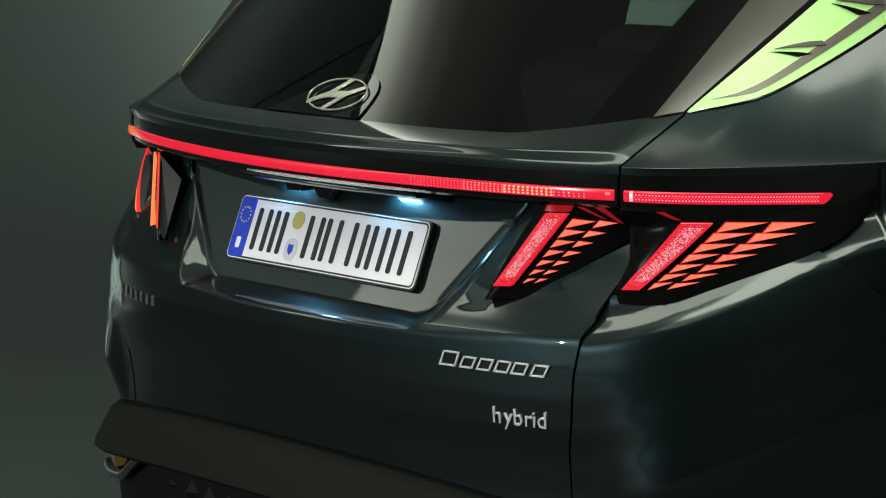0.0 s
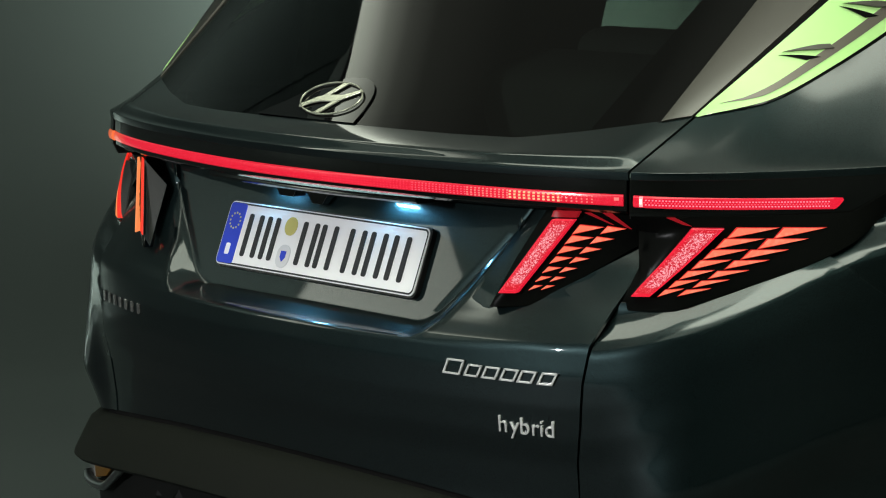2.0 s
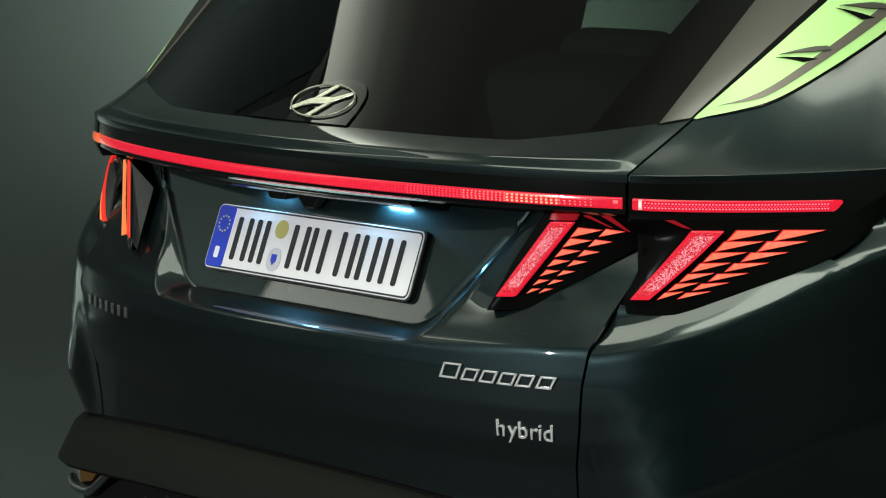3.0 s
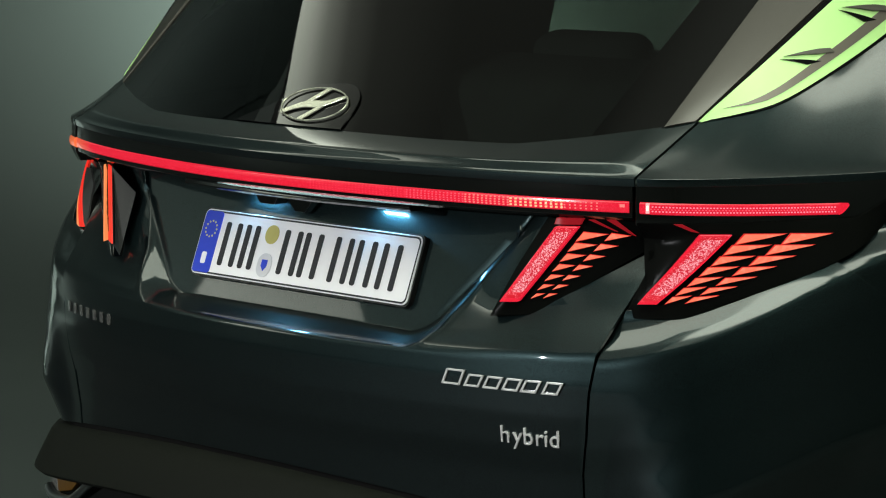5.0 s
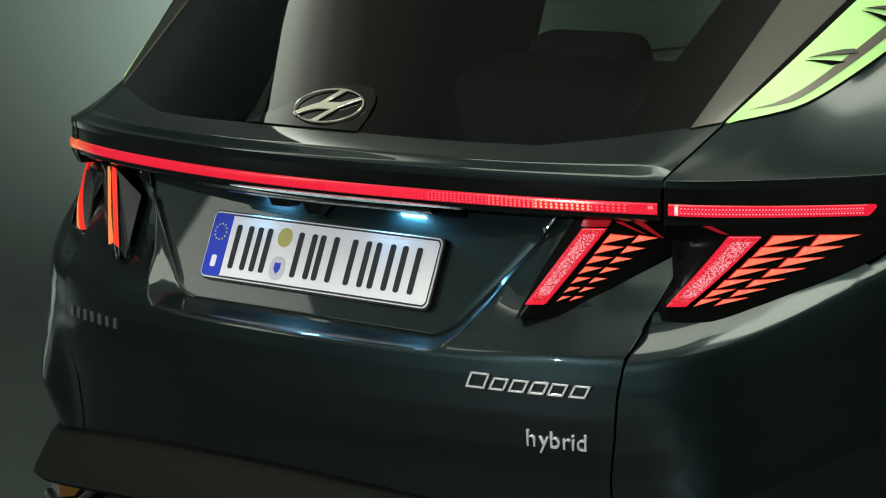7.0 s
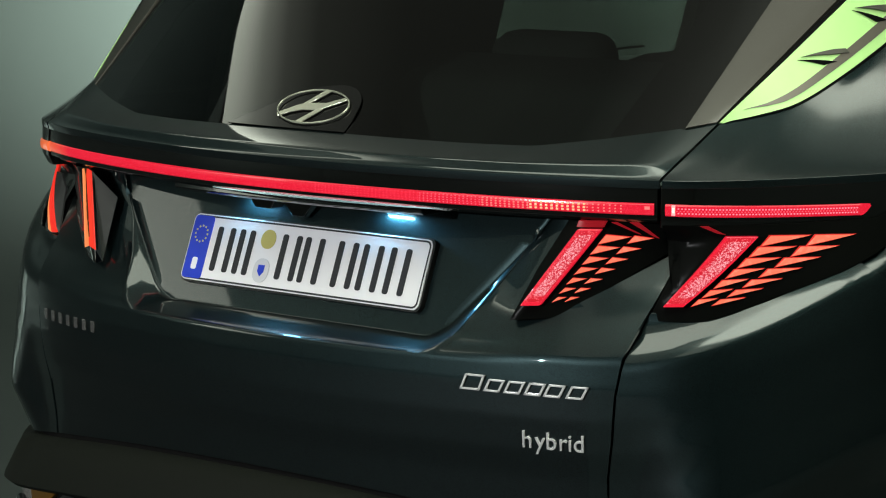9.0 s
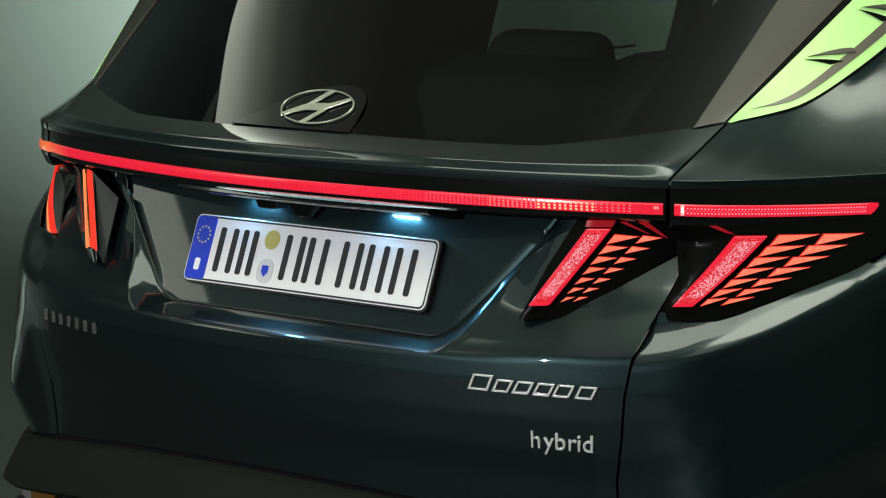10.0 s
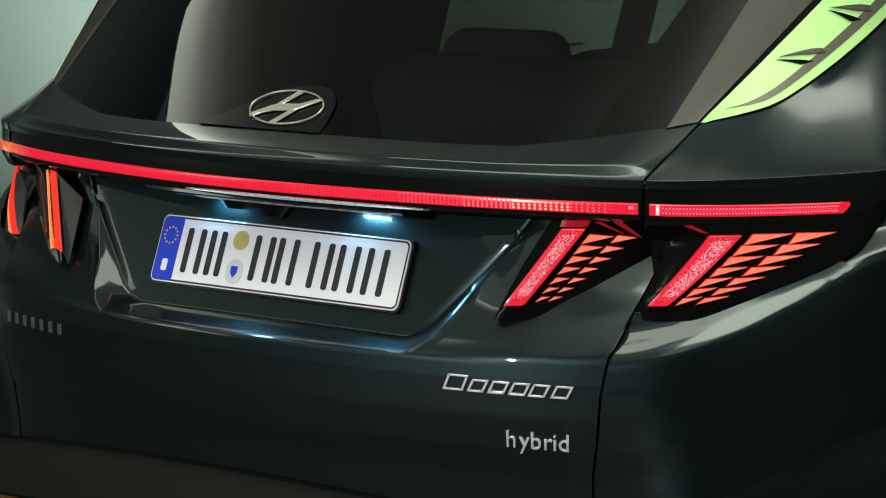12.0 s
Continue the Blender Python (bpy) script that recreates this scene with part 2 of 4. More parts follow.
def rounded_box(size, m, r=0.01, seg=3):
    bm = bmesh.new()
    box(bm, size, Matrix())
    bmesh.ops.bevel(bm, geom=bm.edges[:], offset=r, segments=seg, profile=0.5, affect="EDGES")
    bmesh.ops.transform(bm, matrix=m, verts=bm.verts)
    return bm


def grid_mesh(bm, rows, skip=lambda i, j: False):
    vs = [[bm.verts.new(p) for p in r] for r in rows]
    for i in range(len(vs) - 1):
        for j in range(len(vs[i]) - 1):
            if not skip(i, j):
                bm.faces.new((vs[i][j], vs[i][j + 1], vs[i + 1][j + 1], vs[i + 1][j]))
    return vs


def spline(points, n=10):
    """A smooth line through a few points."""
    p = np.array(points, float)
    q = np.vstack([2 * p[0] - p[1], p, 2 * p[-1] - p[-2]])
    out = []
    for i in range(1, len(q) - 2):
        a, b, c, d = q[i - 1:i + 3]
        for t in np.linspace(0, 1, n, endpoint=False):
            out.append(0.5 * (2 * b + (c - a) * t + (2 * a - 5 * b + 4 * c - d) * t * t + (3 * b - a - 3 * c + d) * t ** 3))
    out.append(p[-1])
    return np.array(out)


# ---- the body's surface: a plan curve round the tail, and a profile up it ----
half_plan = [(0, -.047), (.2, -.038), (.4, -.010), (.55, .025), (.655, .064), (.705, .095), (.755, .148), (.80, .212), (.85, .30), (.885, .385), (.902, .5), (.908, .7), (.908, 1.2), (.908, 3.0)]
PLAN = spline([(-.2, -.038)] + half_plan, 24)[24:]
ARC = np.r_[0, np.cumsum(np.hypot(*np.diff(PLAN, axis=0).T))]
tangent = np.gradient(PLAN, ARC, axis=0)
tangent /= np.hypot(tangent[:, 0], tangent[:, 1])[:, None]


def smoothed(xs, ys, width):
    x = np.linspace(xs[0] - 0.1, xs[-1] + 0.1, 1600)
    y = np.interp(x, xs, ys)
    k = np.hanning(max(3, int(width / (x[1] - x[0]))))
    pad = len(k)
    y = np.convolve(np.pad(y, pad, mode="edge"), k / k.sum(), mode="same")[pad:-pad]
    return x, y


CREASE = smoothed([0, .58, .638, .69, .734, .788, .853, .899, .926, 1.0, 1.1, 1.6, 3], [.836, .838, .8435, .855, .873, .894, .924, .944, .955, .975, .990, 1.0, 1.0], 0.04)
TAIL = smoothed([-.45, -.30, -.24, -.18, -.14, -.09, -.04, -.002, .004, .022, .045, .06, .09, .13, .19, .3], [.03, .034, .036, .043, .051, .056, .056, .052, .050, .038, .023, .015, .006, -.002, -.015, -.015], 0.007)
CORNER = smoothed([-.45, -.30, -.24, -.18, -.14, -.09, -.05, -.012, .003, .030, .045, .08, .13, .19, .3], [.03, .034, .036, .043, .050, .054, .0545, .052, .044, .014, .006, .004, .003, .0, .0], 0.016)

# the lower corner stands out before it turns in above the cladding
FLARE = smoothed([-.40, -.33, -.29, -.245, -.20, -.15, -.10, -.06, .3], [.0, .004, .022, .040, .030, .016, .005, .0, .0], 0.03)


def offset(s, z, corner):
    a = abs(s)
    d = z - np.interp(a, *CREASE)
    o = float(np.interp(d, *(CORNER if corner else TAIL))) * float(np.interp(a, [0, .95, 1.3, 2], [1, 1, .6, .45]))
    if corner:
        k = min(1.0, max(0.0, -d / 0.06))
        o += 0.014 * k * math.exp(-((a - 0.88) / 0.17) ** 2)
        w = min(1.0, max(0.0, (a - 0.635) / 0.11))
        o += float(np.interp(d, *FLARE)) * w * w * (3 - 2 * w)
    elif a > 0.45:
        k = min(1.0, max(0.0, (z - 0.850) / 0.17))
        o -= 0.20 * (a - 0.452) * k * k * (3 - 2 * k)
    return o


def on_plan(s, off, z):
    a, sign = abs(s), (-1 if s < 0 else 1)
    if s < 0 and z > 1.03:
        k = min(1.0, (a / 0.7) ** 2)
        z, off = z + 0.008 * k, off + 0.009 * k
    x, y = np.interp(a, ARC, PLAN[:, 0]), np.interp(a, ARC, PLAN[:, 1])
    tx, ty = np.interp(a, ARC, tangent[:, 0]), np.interp(a, ARC, tangent[:, 1])
    return Vector((sign * (x + ty * off), y - tx * off, z))


def on_body(s, z, add=0.0, corner=None):
    corner = abs(s) > 0.667 if corner is None else corner
    return on_plan(s, offset(s, z, corner) + add, z)


def body_frame(s, z, add=0.0, corner=None):
    """A pose on the body: x along it, y up it, z out of it."""
    p, q, r = on_body(s, z, add, corner), on_body(s + 0.01, z, add, corner), on_body(s, z + 0.01, add, corner)
    x = (q - p).normalized()
    n = x.cross(r - p).normalized()
    m = Matrix((x, n.cross(x), n)).transposed().to_4x4()
    m.translation = p
    return m


def drape(outline, place, depth, step=0.02):
    """A solid sheet with the given outline in (along, up), laid on a surface: place(s, z, add)."""
    bm = bmesh.new()
    f = bm.faces.new([bm.verts.new((s, 0, z)) for s, z in outline])
    bmesh.ops.triangulate(bm, faces=[f], ngon_method="EAR_CLIP")
    ss, zs = [p[0] for p in outline], [p[1] for p in outline]
    for low, high, no in ((min(ss), max(ss), (1, 0, 0)), (min(zs), max(zs), (0, 0, 1))):
        for k in range(1, int((high - low) / step) + 1):
            at = low + (high - low) * k / (int((high - low) / step) + 1)
            bmesh.ops.bisect_plane(bm, geom=bm.verts[:] + bm.edges[:] + bm.faces[:], dist=1e-6, plane_co=Vector(no) * at, plane_no=no)
    got = bmesh.ops.extrude_face_region(bm, geom=bm.faces[:])
    front = {v for v in got["geom"] if isinstance(v, bmesh.types.BMVert)}
    for v in bm.verts:
        v.co = place(v.co.x, v.co.z, 0.0 if v in front else -depth)
    return bm


def sweep(profile, s0, s1, step=0.02, droop=lambda s: 0.0, closed=True):
    """A profile of (out, up) carried along the plan curve."""
    n = max(1, int(abs(s1 - s0) / step))
    bm = bmesh.new()
    ring = profile + profile[:1] if closed else profile
    rings = [[bm.verts.new(on_plan(s, o, z + droop(s))) for o, z in profile] for s in np.linspace(s0, s1, n + 1)]
    for a, b in zip(rings, rings[1:]):
        for j in range(len(ring) - 1):
            k = (j + 1) % len(profile)
            bm.faces.new((a[j], a[k], b[k], b[j]))
    if closed:
        bm.faces.new(rings[0])
        bm.faces.new(rings[-1][::-1])
    return bm


# ---- the studio ----


def wall(name, size, at, mat, label, category):
    bm = bmesh.new()
    box(bm, size, Matrix.Translation(at))
    return tagged(finish(name, bm, mat, smooth=0), label, category, kind="structure")


wall("floor", (12.6, 17, 0.2), (0.4, 1.5, -0.1), FLOOR, "dark grey painted studio floor under the car", "floor")
# the backdrop: a wall that runs down into the floor in one curve
cove = [(-5.2, 5.2), (-5.2, 1.6)] + [(-3.6 - 1.6 * math.cos(a), 1.6 - 1.596 * math.sin(a)) for a in np.linspace(0.08, math.pi / 2, 24)] + [(-1.6, 0.004)]
bm = bmesh.new()
grid_mesh(bm, [[Vector((x, y, z)) for y in np.linspace(0.4, 9.9, 40)] for x, z in cove])
tagged(finish("wall_west", bm, WALL, smooth=60, solid=-0.15), "plain grey-green backdrop that curves down into the floor, softly lit", "backdrop", kind="structure")
wall("wall_east", (0.2, 17, 5.2), (6.5, 1.5, 2.6), WALL, "plain grey studio side wall", "wall")
wall("wall_west_far", (0.2, 7.3, 5.2), (-5.35, -3.25, 2.6), WALL, "grey studio wall beside the camera", "wall")
wall("wall_north", (11.6, 0.2, 5.2), (0.6, 9.9, 2.6), WALL, "plain grey-green studio end wall", "wall")
wall("wall_south", (11.6, 0.2, 5.2), (0.6, -6.9, 2.6), WALL, "plain grey studio wall behind the camera", "wall")
wall("ceiling", (12.6, 17, 0.2), (0.4, 1.5, 5.3), CEILING, "grey studio ceiling, lightened for reflections", "ceiling")

softbox = tagged(new("overhead_softbox"), "large overhead softbox with white diffuser cloth hung above the car", "studio light")
softbox.location = (0, 0, 4.0)
Y0, Y1 = -3.8, 4.2


RIG_EDGE = smoothed([Y0, 0.0, 0.3, 0.8, 1.05, 1.35, 1.6, 2.2, Y1], [-2.05, -3.40, -3.57, -3.93, -4.08, -3.86, -3.82, -3.92, -4.20], 0.2)


def rig_left(y):
    return float(np.interp(y, *RIG_EDGE))


def rig_right(y):
    return 3.6


def across(p):
    """Metres across the rig, shifted to place bright and dim patches for panel reflections."""
    out = min(1.0, max(0.0, p.x - 1.6))
    late = 0.2 * out + 0.3 * float(np.interp(p.x, [-0.7, -0.2], [1, 0]))
    mid = float(np.interp(p.y, [-0.55 + late, -0.25 + late], [0, 1]))
    back = 0.45 * float(np.interp(p.y, [-1.2, -0.5], [1, 0]))
    shrink = 1.2 * min(1.0, max(0.0, (p.y + 0.4) / 0.6))
    ends = float(np.interp(p.x, [-5, 1.2, 2.5 - shrink, 3.2 - shrink, 3.6 - 0.9 * shrink], [-5, 1.2, 1.2, 0.7, -0.8])) - back * float(np.interp(p.x, [-0.5, 0, 0.9, 1.2], [0, 1, 1, 0]))
    ends -= float(np.interp(p.y, [-2.5, -1.7], [1.1, 0])) * float(np.interp(p.x, [0, 0.6], [0, 1]))
    near_end = 0.4 * float(np.interp(p.x, [-1.1, -0.8, -0.2, 0.2], [0.4, 0, 0, 1]))
    lobe = float(np.interp(p.y, [-1.85 + near_end, -1.50 + near_end, -0.62, -0.45], [0, 1, 1, 0])) * float(np.interp(p.x, [-1.9, -1.5], [0, 1]))
    ends = max(ends, 0.55 * lobe - 5 * (1 - lobe))
    far = float(np.interp(p.y, [2.2, 3.0], [0, 1.2])) * float(np.interp(p.x, [1.9, 2.3], [0, 1]))
    bay = 0.28 * float(np.interp(p.y, [0.3, 0.6], [1, -0.3]))
    return (1 - mid) * ends - mid * far + mid * float(np.interp(p.x, [-5, -0.7, -0.1, 0.15, 0.7, 1.1, 1.6, 2.2, 2.8, 3.4, 3.6], [-5, -0.7, -0.3, bay, bay, -0.6, -0.7, -0.1, 0.68, 0.76, -0.2]))


bm = bmesh.new()
uv = bm.loops.layers.uv.new("rig")
vs = grid_mesh(bm, [[Vector((rig_left(y) + (rig_right(y) - rig_left(y)) * k / 44, y, 0)) for k in range(45)] for y in np.linspace(Y0, Y1, 54)])
for f in bm.faces:
    for lp in f.loops:
        p = lp.vert.co
        lp[uv].uv = ((p.x - rig_left(p.y)) / 8, (across(p) + 5) / 10)
part("diffuser", bm, DIFFUSER, softbox, "glowing white diffuser cloth", smooth=0)
corners = [Vector((rig_right(Y0), Y0, 0)), Vector((rig_right(Y1), Y1, 0))] + [Vector((rig_left(y), y, 0)) for y in (Y1, 2.3, 1.1, 0.3, Y0)]
for p, q in zip(corners, corners[1:] + corners[:1]):
    bm = bmesh.new()
    way = q - p
    box(bm, (way.length + 0.06, 0.06, 0.25), Matrix.Translation((p + q) / 2 + Vector((0, 0, 0.13))) @ Matrix.Rotation(math.atan2(way.y, way.x), 4, "Z"))
    part("frame_bar", bm, FABRIC, softbox, smooth=0)
bm = bmesh.new()
lowc = [bm.verts.new(p + Vector((0, 0, 0.25))) for p in corners]
bm.faces.new(lowc)
got = bmesh.ops.extrude_face_region(bm, geom=bm.faces[:])
bmesh.ops.translate(bm, vec=(0, 0, 0.02), verts=[v for v in got["geom"] if isinstance(v, bmesh.types.BMVert)])
part("cover", bm, FABRIC, softbox, "black fabric", smooth=0)
for p in [corners[k] for k in (0, 1, 2, 6)]:
    bm = bmesh.new()
    bmesh.ops.create_cone(bm, cap_ends=True, segments=8, radius1=0.01, radius2=0.01, depth=0.98, matrix=Matrix.Translation(p + Vector((0, 0, 0.71))))
    part("hanging_rod", bm, STEEL, softbox)

# an unseen white board, cut to shape the pale reflection in the plate recess
bm = bmesh.new()
f = bm.faces.new([bm.verts.new((-5.232, y, z)) for y, z in ((-3.7, 1.9), (-3.7, 3.82), (-5.6, 2.95), (-5.6, 1.9))])
got = bmesh.ops.extrude_face_region(bm, geom=[f])
bmesh.ops.translate(bm, vec=(0.03, 0, 0), verts=[v for v in got["geom"] if isinstance(v, bmesh.types.BMVert)])
tagged(finish("reflector_board", bm, BOARD, bevel=0.004), "white reflector board fixed to the dark studio wall", "reflector")

# an unseen black cloth added so that the lower tail mirrors a dark patch
tagged(finish("reflection_cloth", rounded_box((5.4, 3.9, 0.006), Matrix.Translation((-2.2, -2.12, 0.005)), 0.002, 1), FABRIC), "added black cloth on the floor that darkens what the tail mirrors", "cloth")

# ---- the car ----
car = tagged(new("car"), "dark green-grey compact SUV with lit red tail lamps, seen from behind", "car")

SEAM = ([.55, .664, .72, .788, .844, .895, .928, .966, .998, 1.04], [.600, .602, .610, .615, .625, .647, .664, .682, .694, .694])
LAMP_EDGE = 0.664


def seam_at(z):
    return float(np.interp(z, *SEAM))


def gate_bottom(s):
    return 0.680 - 0.045 * s * s


REC_Z = 0.826


def recess_out(z):
    """Half-width of the plate recess at the outer skin."""
    w = 0.338 + (z - REC_Z) * 0.63
    d = z - REC_Z
    r = 0.035
    return w - (r - math.sqrt(max(0.0, r * r - (r - d) ** 2))) if d < r else w


def recess_in(z):
    """Half-width of the recess floor."""
    w = 0.298 + (z - 0.842) * 0.92
    d = z - 0.842
    r = 0.03
    return w - (r - math.sqrt(max(0.0, r * r - (r - d) ** 2))) if d < r else w


TILT = radians(22)


def plate_plane(x, up, out=0.0):
    """A point of the tilted plate plane, up from the plate's middle."""
    return Vector((x, up * math.sin(TILT) - out * math.cos(TILT), 0.93 + up * math.cos(TILT) + out * math.sin(TILT)))


def floor_point(x, z):
    return Vector((x, 0.014 + (z - 0.93) * math.tan(TILT), z))


def tailgate():
    bm = bmesh.new()
    z_up = list(REC_Z + 0.035 * (1 - np.cos(np.linspace(0, math.pi / 2, 7)))) + list(np.linspace(REC_Z + 0.043, 1.036, 22))
    rows, low_n = [], 26

    def columns(z, inner, edge):
        left = list(np.linspace(-edge, -inner, 22))
        mid = list(np.linspace(-inner, inner, 41))[1:-1]
        return left + mid + list(np.linspace(inner, edge, 22))

    for k in range(low_n):
        b = k / low_n
        # widths follow the seam
        inner = recess_out(REC_Z)
        row = []
        zmid = 0.664 * (1 - b) + REC_Z * b
        for s in columns(zmid, inner, seam_at(zmid)):
            z = gate_bottom(s) * (1 - b) + REC_Z * b
            row.append(on_body(s, z, 0, False))
        rows.append(row)
    def sunk(s, z):
        """The skin beside the recess, sinking into the plate's plane towards the top."""
        p = on_body(s, z, 0, False)
        near = min(1.0, max(0.0, 1 - (abs(s) - recess_out(z)) / 0.075))
        up = min(1.0, max(0.0, (z - 0.880) / 0.09))
        wide = min(1.0, max(0.0, 1 - (abs(s) - recess_out(z)) / 0.2))
        deep = 0.010 * min(1.0, (z - REC_Z) / 0.03) * wide * wide * (3 - 2 * wide)
        p.y += deep + 0.007 * min(1.0, max(0.0, 1 - (abs(s) - recess_out(z)) / 0.07)) * min(1.0, max(0.0, (z - 0.87) / 0.04))
        gap = floor_point(p.x, z).y - 0.001 - p.y
        p.y += max(0.0, gap) * near * up * up * (3 - 2 * up)
        return p

    for z in z_up:
        rows.append([sunk(s, z) for s in columns(z, recess_out(z), seam_at(z))])
    n_left, n_mid = 22, 39
    vs = grid_mesh(bm, rows, lambda i, j: i >= low_n and 21 <= j < 21 + n_mid + 1)
    # the recess: rounded lip, wall, then the floor
    rim = [vs[i][21] for i in range(len(rows) - 1, low_n, -1)] + [vs[low_n][j] for j in range(21, 21 + n_mid + 2)] + [vs[i][21 + n_mid + 1] for i in range(low_n + 1, len(rows))]
    m = len(z_up)
    z_in = [0.842 + (z - REC_Z) * (1.036 - 0.842) / (1.036 - REC_Z) for z in z_up]
    inner = [floor_point(-recess_in(z_in[i]), z_in[i]) for i in range(m - 1, 0, -1)]
    w0 = recess_in(0.842)
    inner += [floor_point(x, 0.842) for x in np.linspace(-w0, w0, n_mid + 2)]
    inner += [floor_point(recess_in(z_in[i]), z_in[i]) for i in range(1, m)]
    prev = rim
    for t, bulge in ((0.07, 0.004), (0.2, 0.005), (0.5, 0.0), (0.8, -0.004), (0.93, -0.003), (1.0, 0.0)):
        ring = []
        for a, b in zip(rim, inner):
            p = a.co.lerp(b, t)
            p.y -= bulge * min(1.0, (a.co - b).length / 0.05)
            ring.append(bm.verts.new(p))
        for k in range(len(ring) - 1):
            bm.faces.new((prev[k], prev[k + 1], ring[k + 1], ring[k]))
        prev = ring
    left, bottom, right = prev[:m - 1][::-1], prev[m - 1:m - 1 + n_mid + 2], prev[m - 1 + n_mid + 2:]
    last = bottom
    for i in range(m - 1):
        a, b = left[i], right[i]
        row = [a] + [bm.verts.new(a.co.lerp(b.co, k / (n_mid + 1))) for k in range(1, n_mid + 1)] + [b]
        for k in range(len(row) - 1):
            bm.faces.new((last[k], last[k + 1], row[k + 1], row[k]))
        last = row
    return part("tailgate_panel", bm, PAINT, car, "dark green-grey painted tailgate with a recess for the plate", smooth=50, solid=0.006, bevel=0.0014)


tailgate()


# upper tailgate: the ledge above the light bar, sloping up to the window
def window_y(x, z):
    return 0.045 + 0.20 * x * x + 0.12 * x ** 4 + 1.16 * (z - 1.165)


FOOT = smoothed([-.70, -.675, -.638, -.53, -.43, -.30, 0, .30, .43, .53, .638, .675, .70], [1.18, 1.173, 1.166, 1.148, 1.135, 1.134, 1.136, 1.134, 1.135, 1.148, 1.166, 1.173, 1.18], 0.06)


def foot_point(x):
    z = float(np.interp(x, *FOOT))
    return Vector((x, window_y(x, z), z))


def tent(t):
    """The ledge's section: a short steep roll in front, then a flatter, slightly hollow top."""
    top = max(0.0, (t - 0.15) / 0.85)
    return min(t / 0.15, (1 - t) / 0.85) - 0.06 * math.exp(-((t - 0.15) / 0.03) ** 2) - 0.42 * top * (1 - top)


def loft_rows(low, high, lead, bulge=0.006, n=40):
    """Rows from a lower edge up to a higher one: the lead rows turn over the edge."""
    rows = [[p(u) for u in np.linspace(-1, 1, 97)] for p in lead]
    for k in range(1, n + 1):
        t = k / n
        rows.append([low(u).lerp(high(u), t) + Vector((0, 0, bulge * tent(t) * (1 - abs(u) ** 40))) for u in np.linspace(-1, 1, 97)])
    return rows


def ledge(u):
    return on_plan(0.667 * u, 0.0, 1.1005)


def ledge_top(u):
    """The foot of the window, drawn out to the joint beside the pillar at both ends."""
    k = max(0.0, (abs(u) - 0.93) / 0.07)
    return foot_point(0.672 * u) + Vector((math.copysign(0.0015, u), 0.013, 0.0010)) * k


bm = bmesh.new()
grid_mesh(bm, loft_rows(ledge, ledge_top, [lambda u: on_plan(0.667 * u, 0.002, 1.0865), lambda u: on_plan(0.667 * u, 0.0035, 1.094), lambda u: on_plan(0.667 * u, 0.0035, 1.0985), lambda u: on_plan(0.667 * u, 0.001, 1.1003)], 0.0095))
part("tailgate_ledge", bm, PAINT, car, "painted ledge above the light bar", smooth=60, solid=0.006, bevel=0.001)


def window_point(x, z, out=0.0):
    n = Vector((0.40 * x + 0.48 * x ** 3, -1, 1.16)).normalized()
    return Vector((x, window_y(x, z), z)) + n * out


# rear window: tinted pane, and its dark border
bm = bmesh.new()
rows = []
for t in np.linspace(0, 1, 21):
    edge = 0.637 + 0.0698 * (1.165 + 0.395 * t - 1.165)
    row = []
    for x in np.linspace(-edge, edge, 49):
        zf = float(np.interp(x, *FOOT)) - 0.006
        row.append(window_point(x, zf + (1.56 - zf) * t, -0.001))
    rows.append(row)
grid_mesh(bm, rows)
rear_window = part("rear_window", bm, GLASS, car, "dark tinted rear window with a pale reflection", smooth=60, outward=1)
pane(rear_window)

for q in (1, -1):
    bm = bmesh.new()
    rows = []
    for t in np.linspace(0, 1, 15):
        edge = 0.637 + 0.0698 * 0.395 * t
        row = []
        for k in np.linspace(0, 1, 8):
            x = edge - (0.105 - 0.02 * t) * k
            zf = float(np.interp(x, *FOOT)) - 0.004
            row.append(window_point(q * x, zf + (1.56 - zf) * t, -0.008))
        rows.append(row)
    grid_mesh(bm, rows)
    part("window_frit", bm, FRIT, rear_window, "black printed border of the window", smooth=60, solid=0.001)

# raised pad behind the emblem, at the foot of the window
pad = spline([(-.175, 1.136), (-.12, 1.160), (-.06, 1.188), (.005, 1.2), (.048, 1.197), (.074, 1.182), (.083, 1.160), (.083, 1.136)], 6)
bm = drape([tuple(p) for p in pad], lambda x, z, a: window_point(x, z, 0.0025 + a), 0.002)
part("emblem_pad", bm, FRIT_GLOSS, car, "glossy black pad at the foot of the window")
emblem_m = Matrix((Vector((1, 0, 0)), Vector((0, 1.16, 1)).normalized(), Vector((0, -1, 1.16)).normalized())).transposed().to_4x4()
emblem_m.translation = window_point(-0.010, 1.166, 0.0055)
bm = bmesh.new()
RX, RY = 0.0735, 0.0365
ring = []
for k in range(64):
    a = 2 * math.pi * k / 64
    c, nrm = Vector((RX * math.cos(a), RY * math.sin(a), 0)), Vector((math.cos(a) / RX, math.sin(a) / RY, 0)).normalized()
    ring.append([bm.verts.new(c + nrm * 0.0017 * math.cos(b) + Vector((0, 0, 0.0018 * math.sin(b)))) for b in np.linspace(0, 2 * math.pi, 9)[:-1]])
for k in range(64):
    for j in range(8):
        bm.faces.new((ring[k][j], ring[(k + 1) % 64][j], ring[(k + 1) % 64][(j + 1) % 8], ring[k][(j + 1) % 8]))
bmesh.ops.transform(bm, matrix=emblem_m, verts=bm.verts)
emblem = part("emblem", bm, EMBLEM, car, "chrome oval emblem ring")


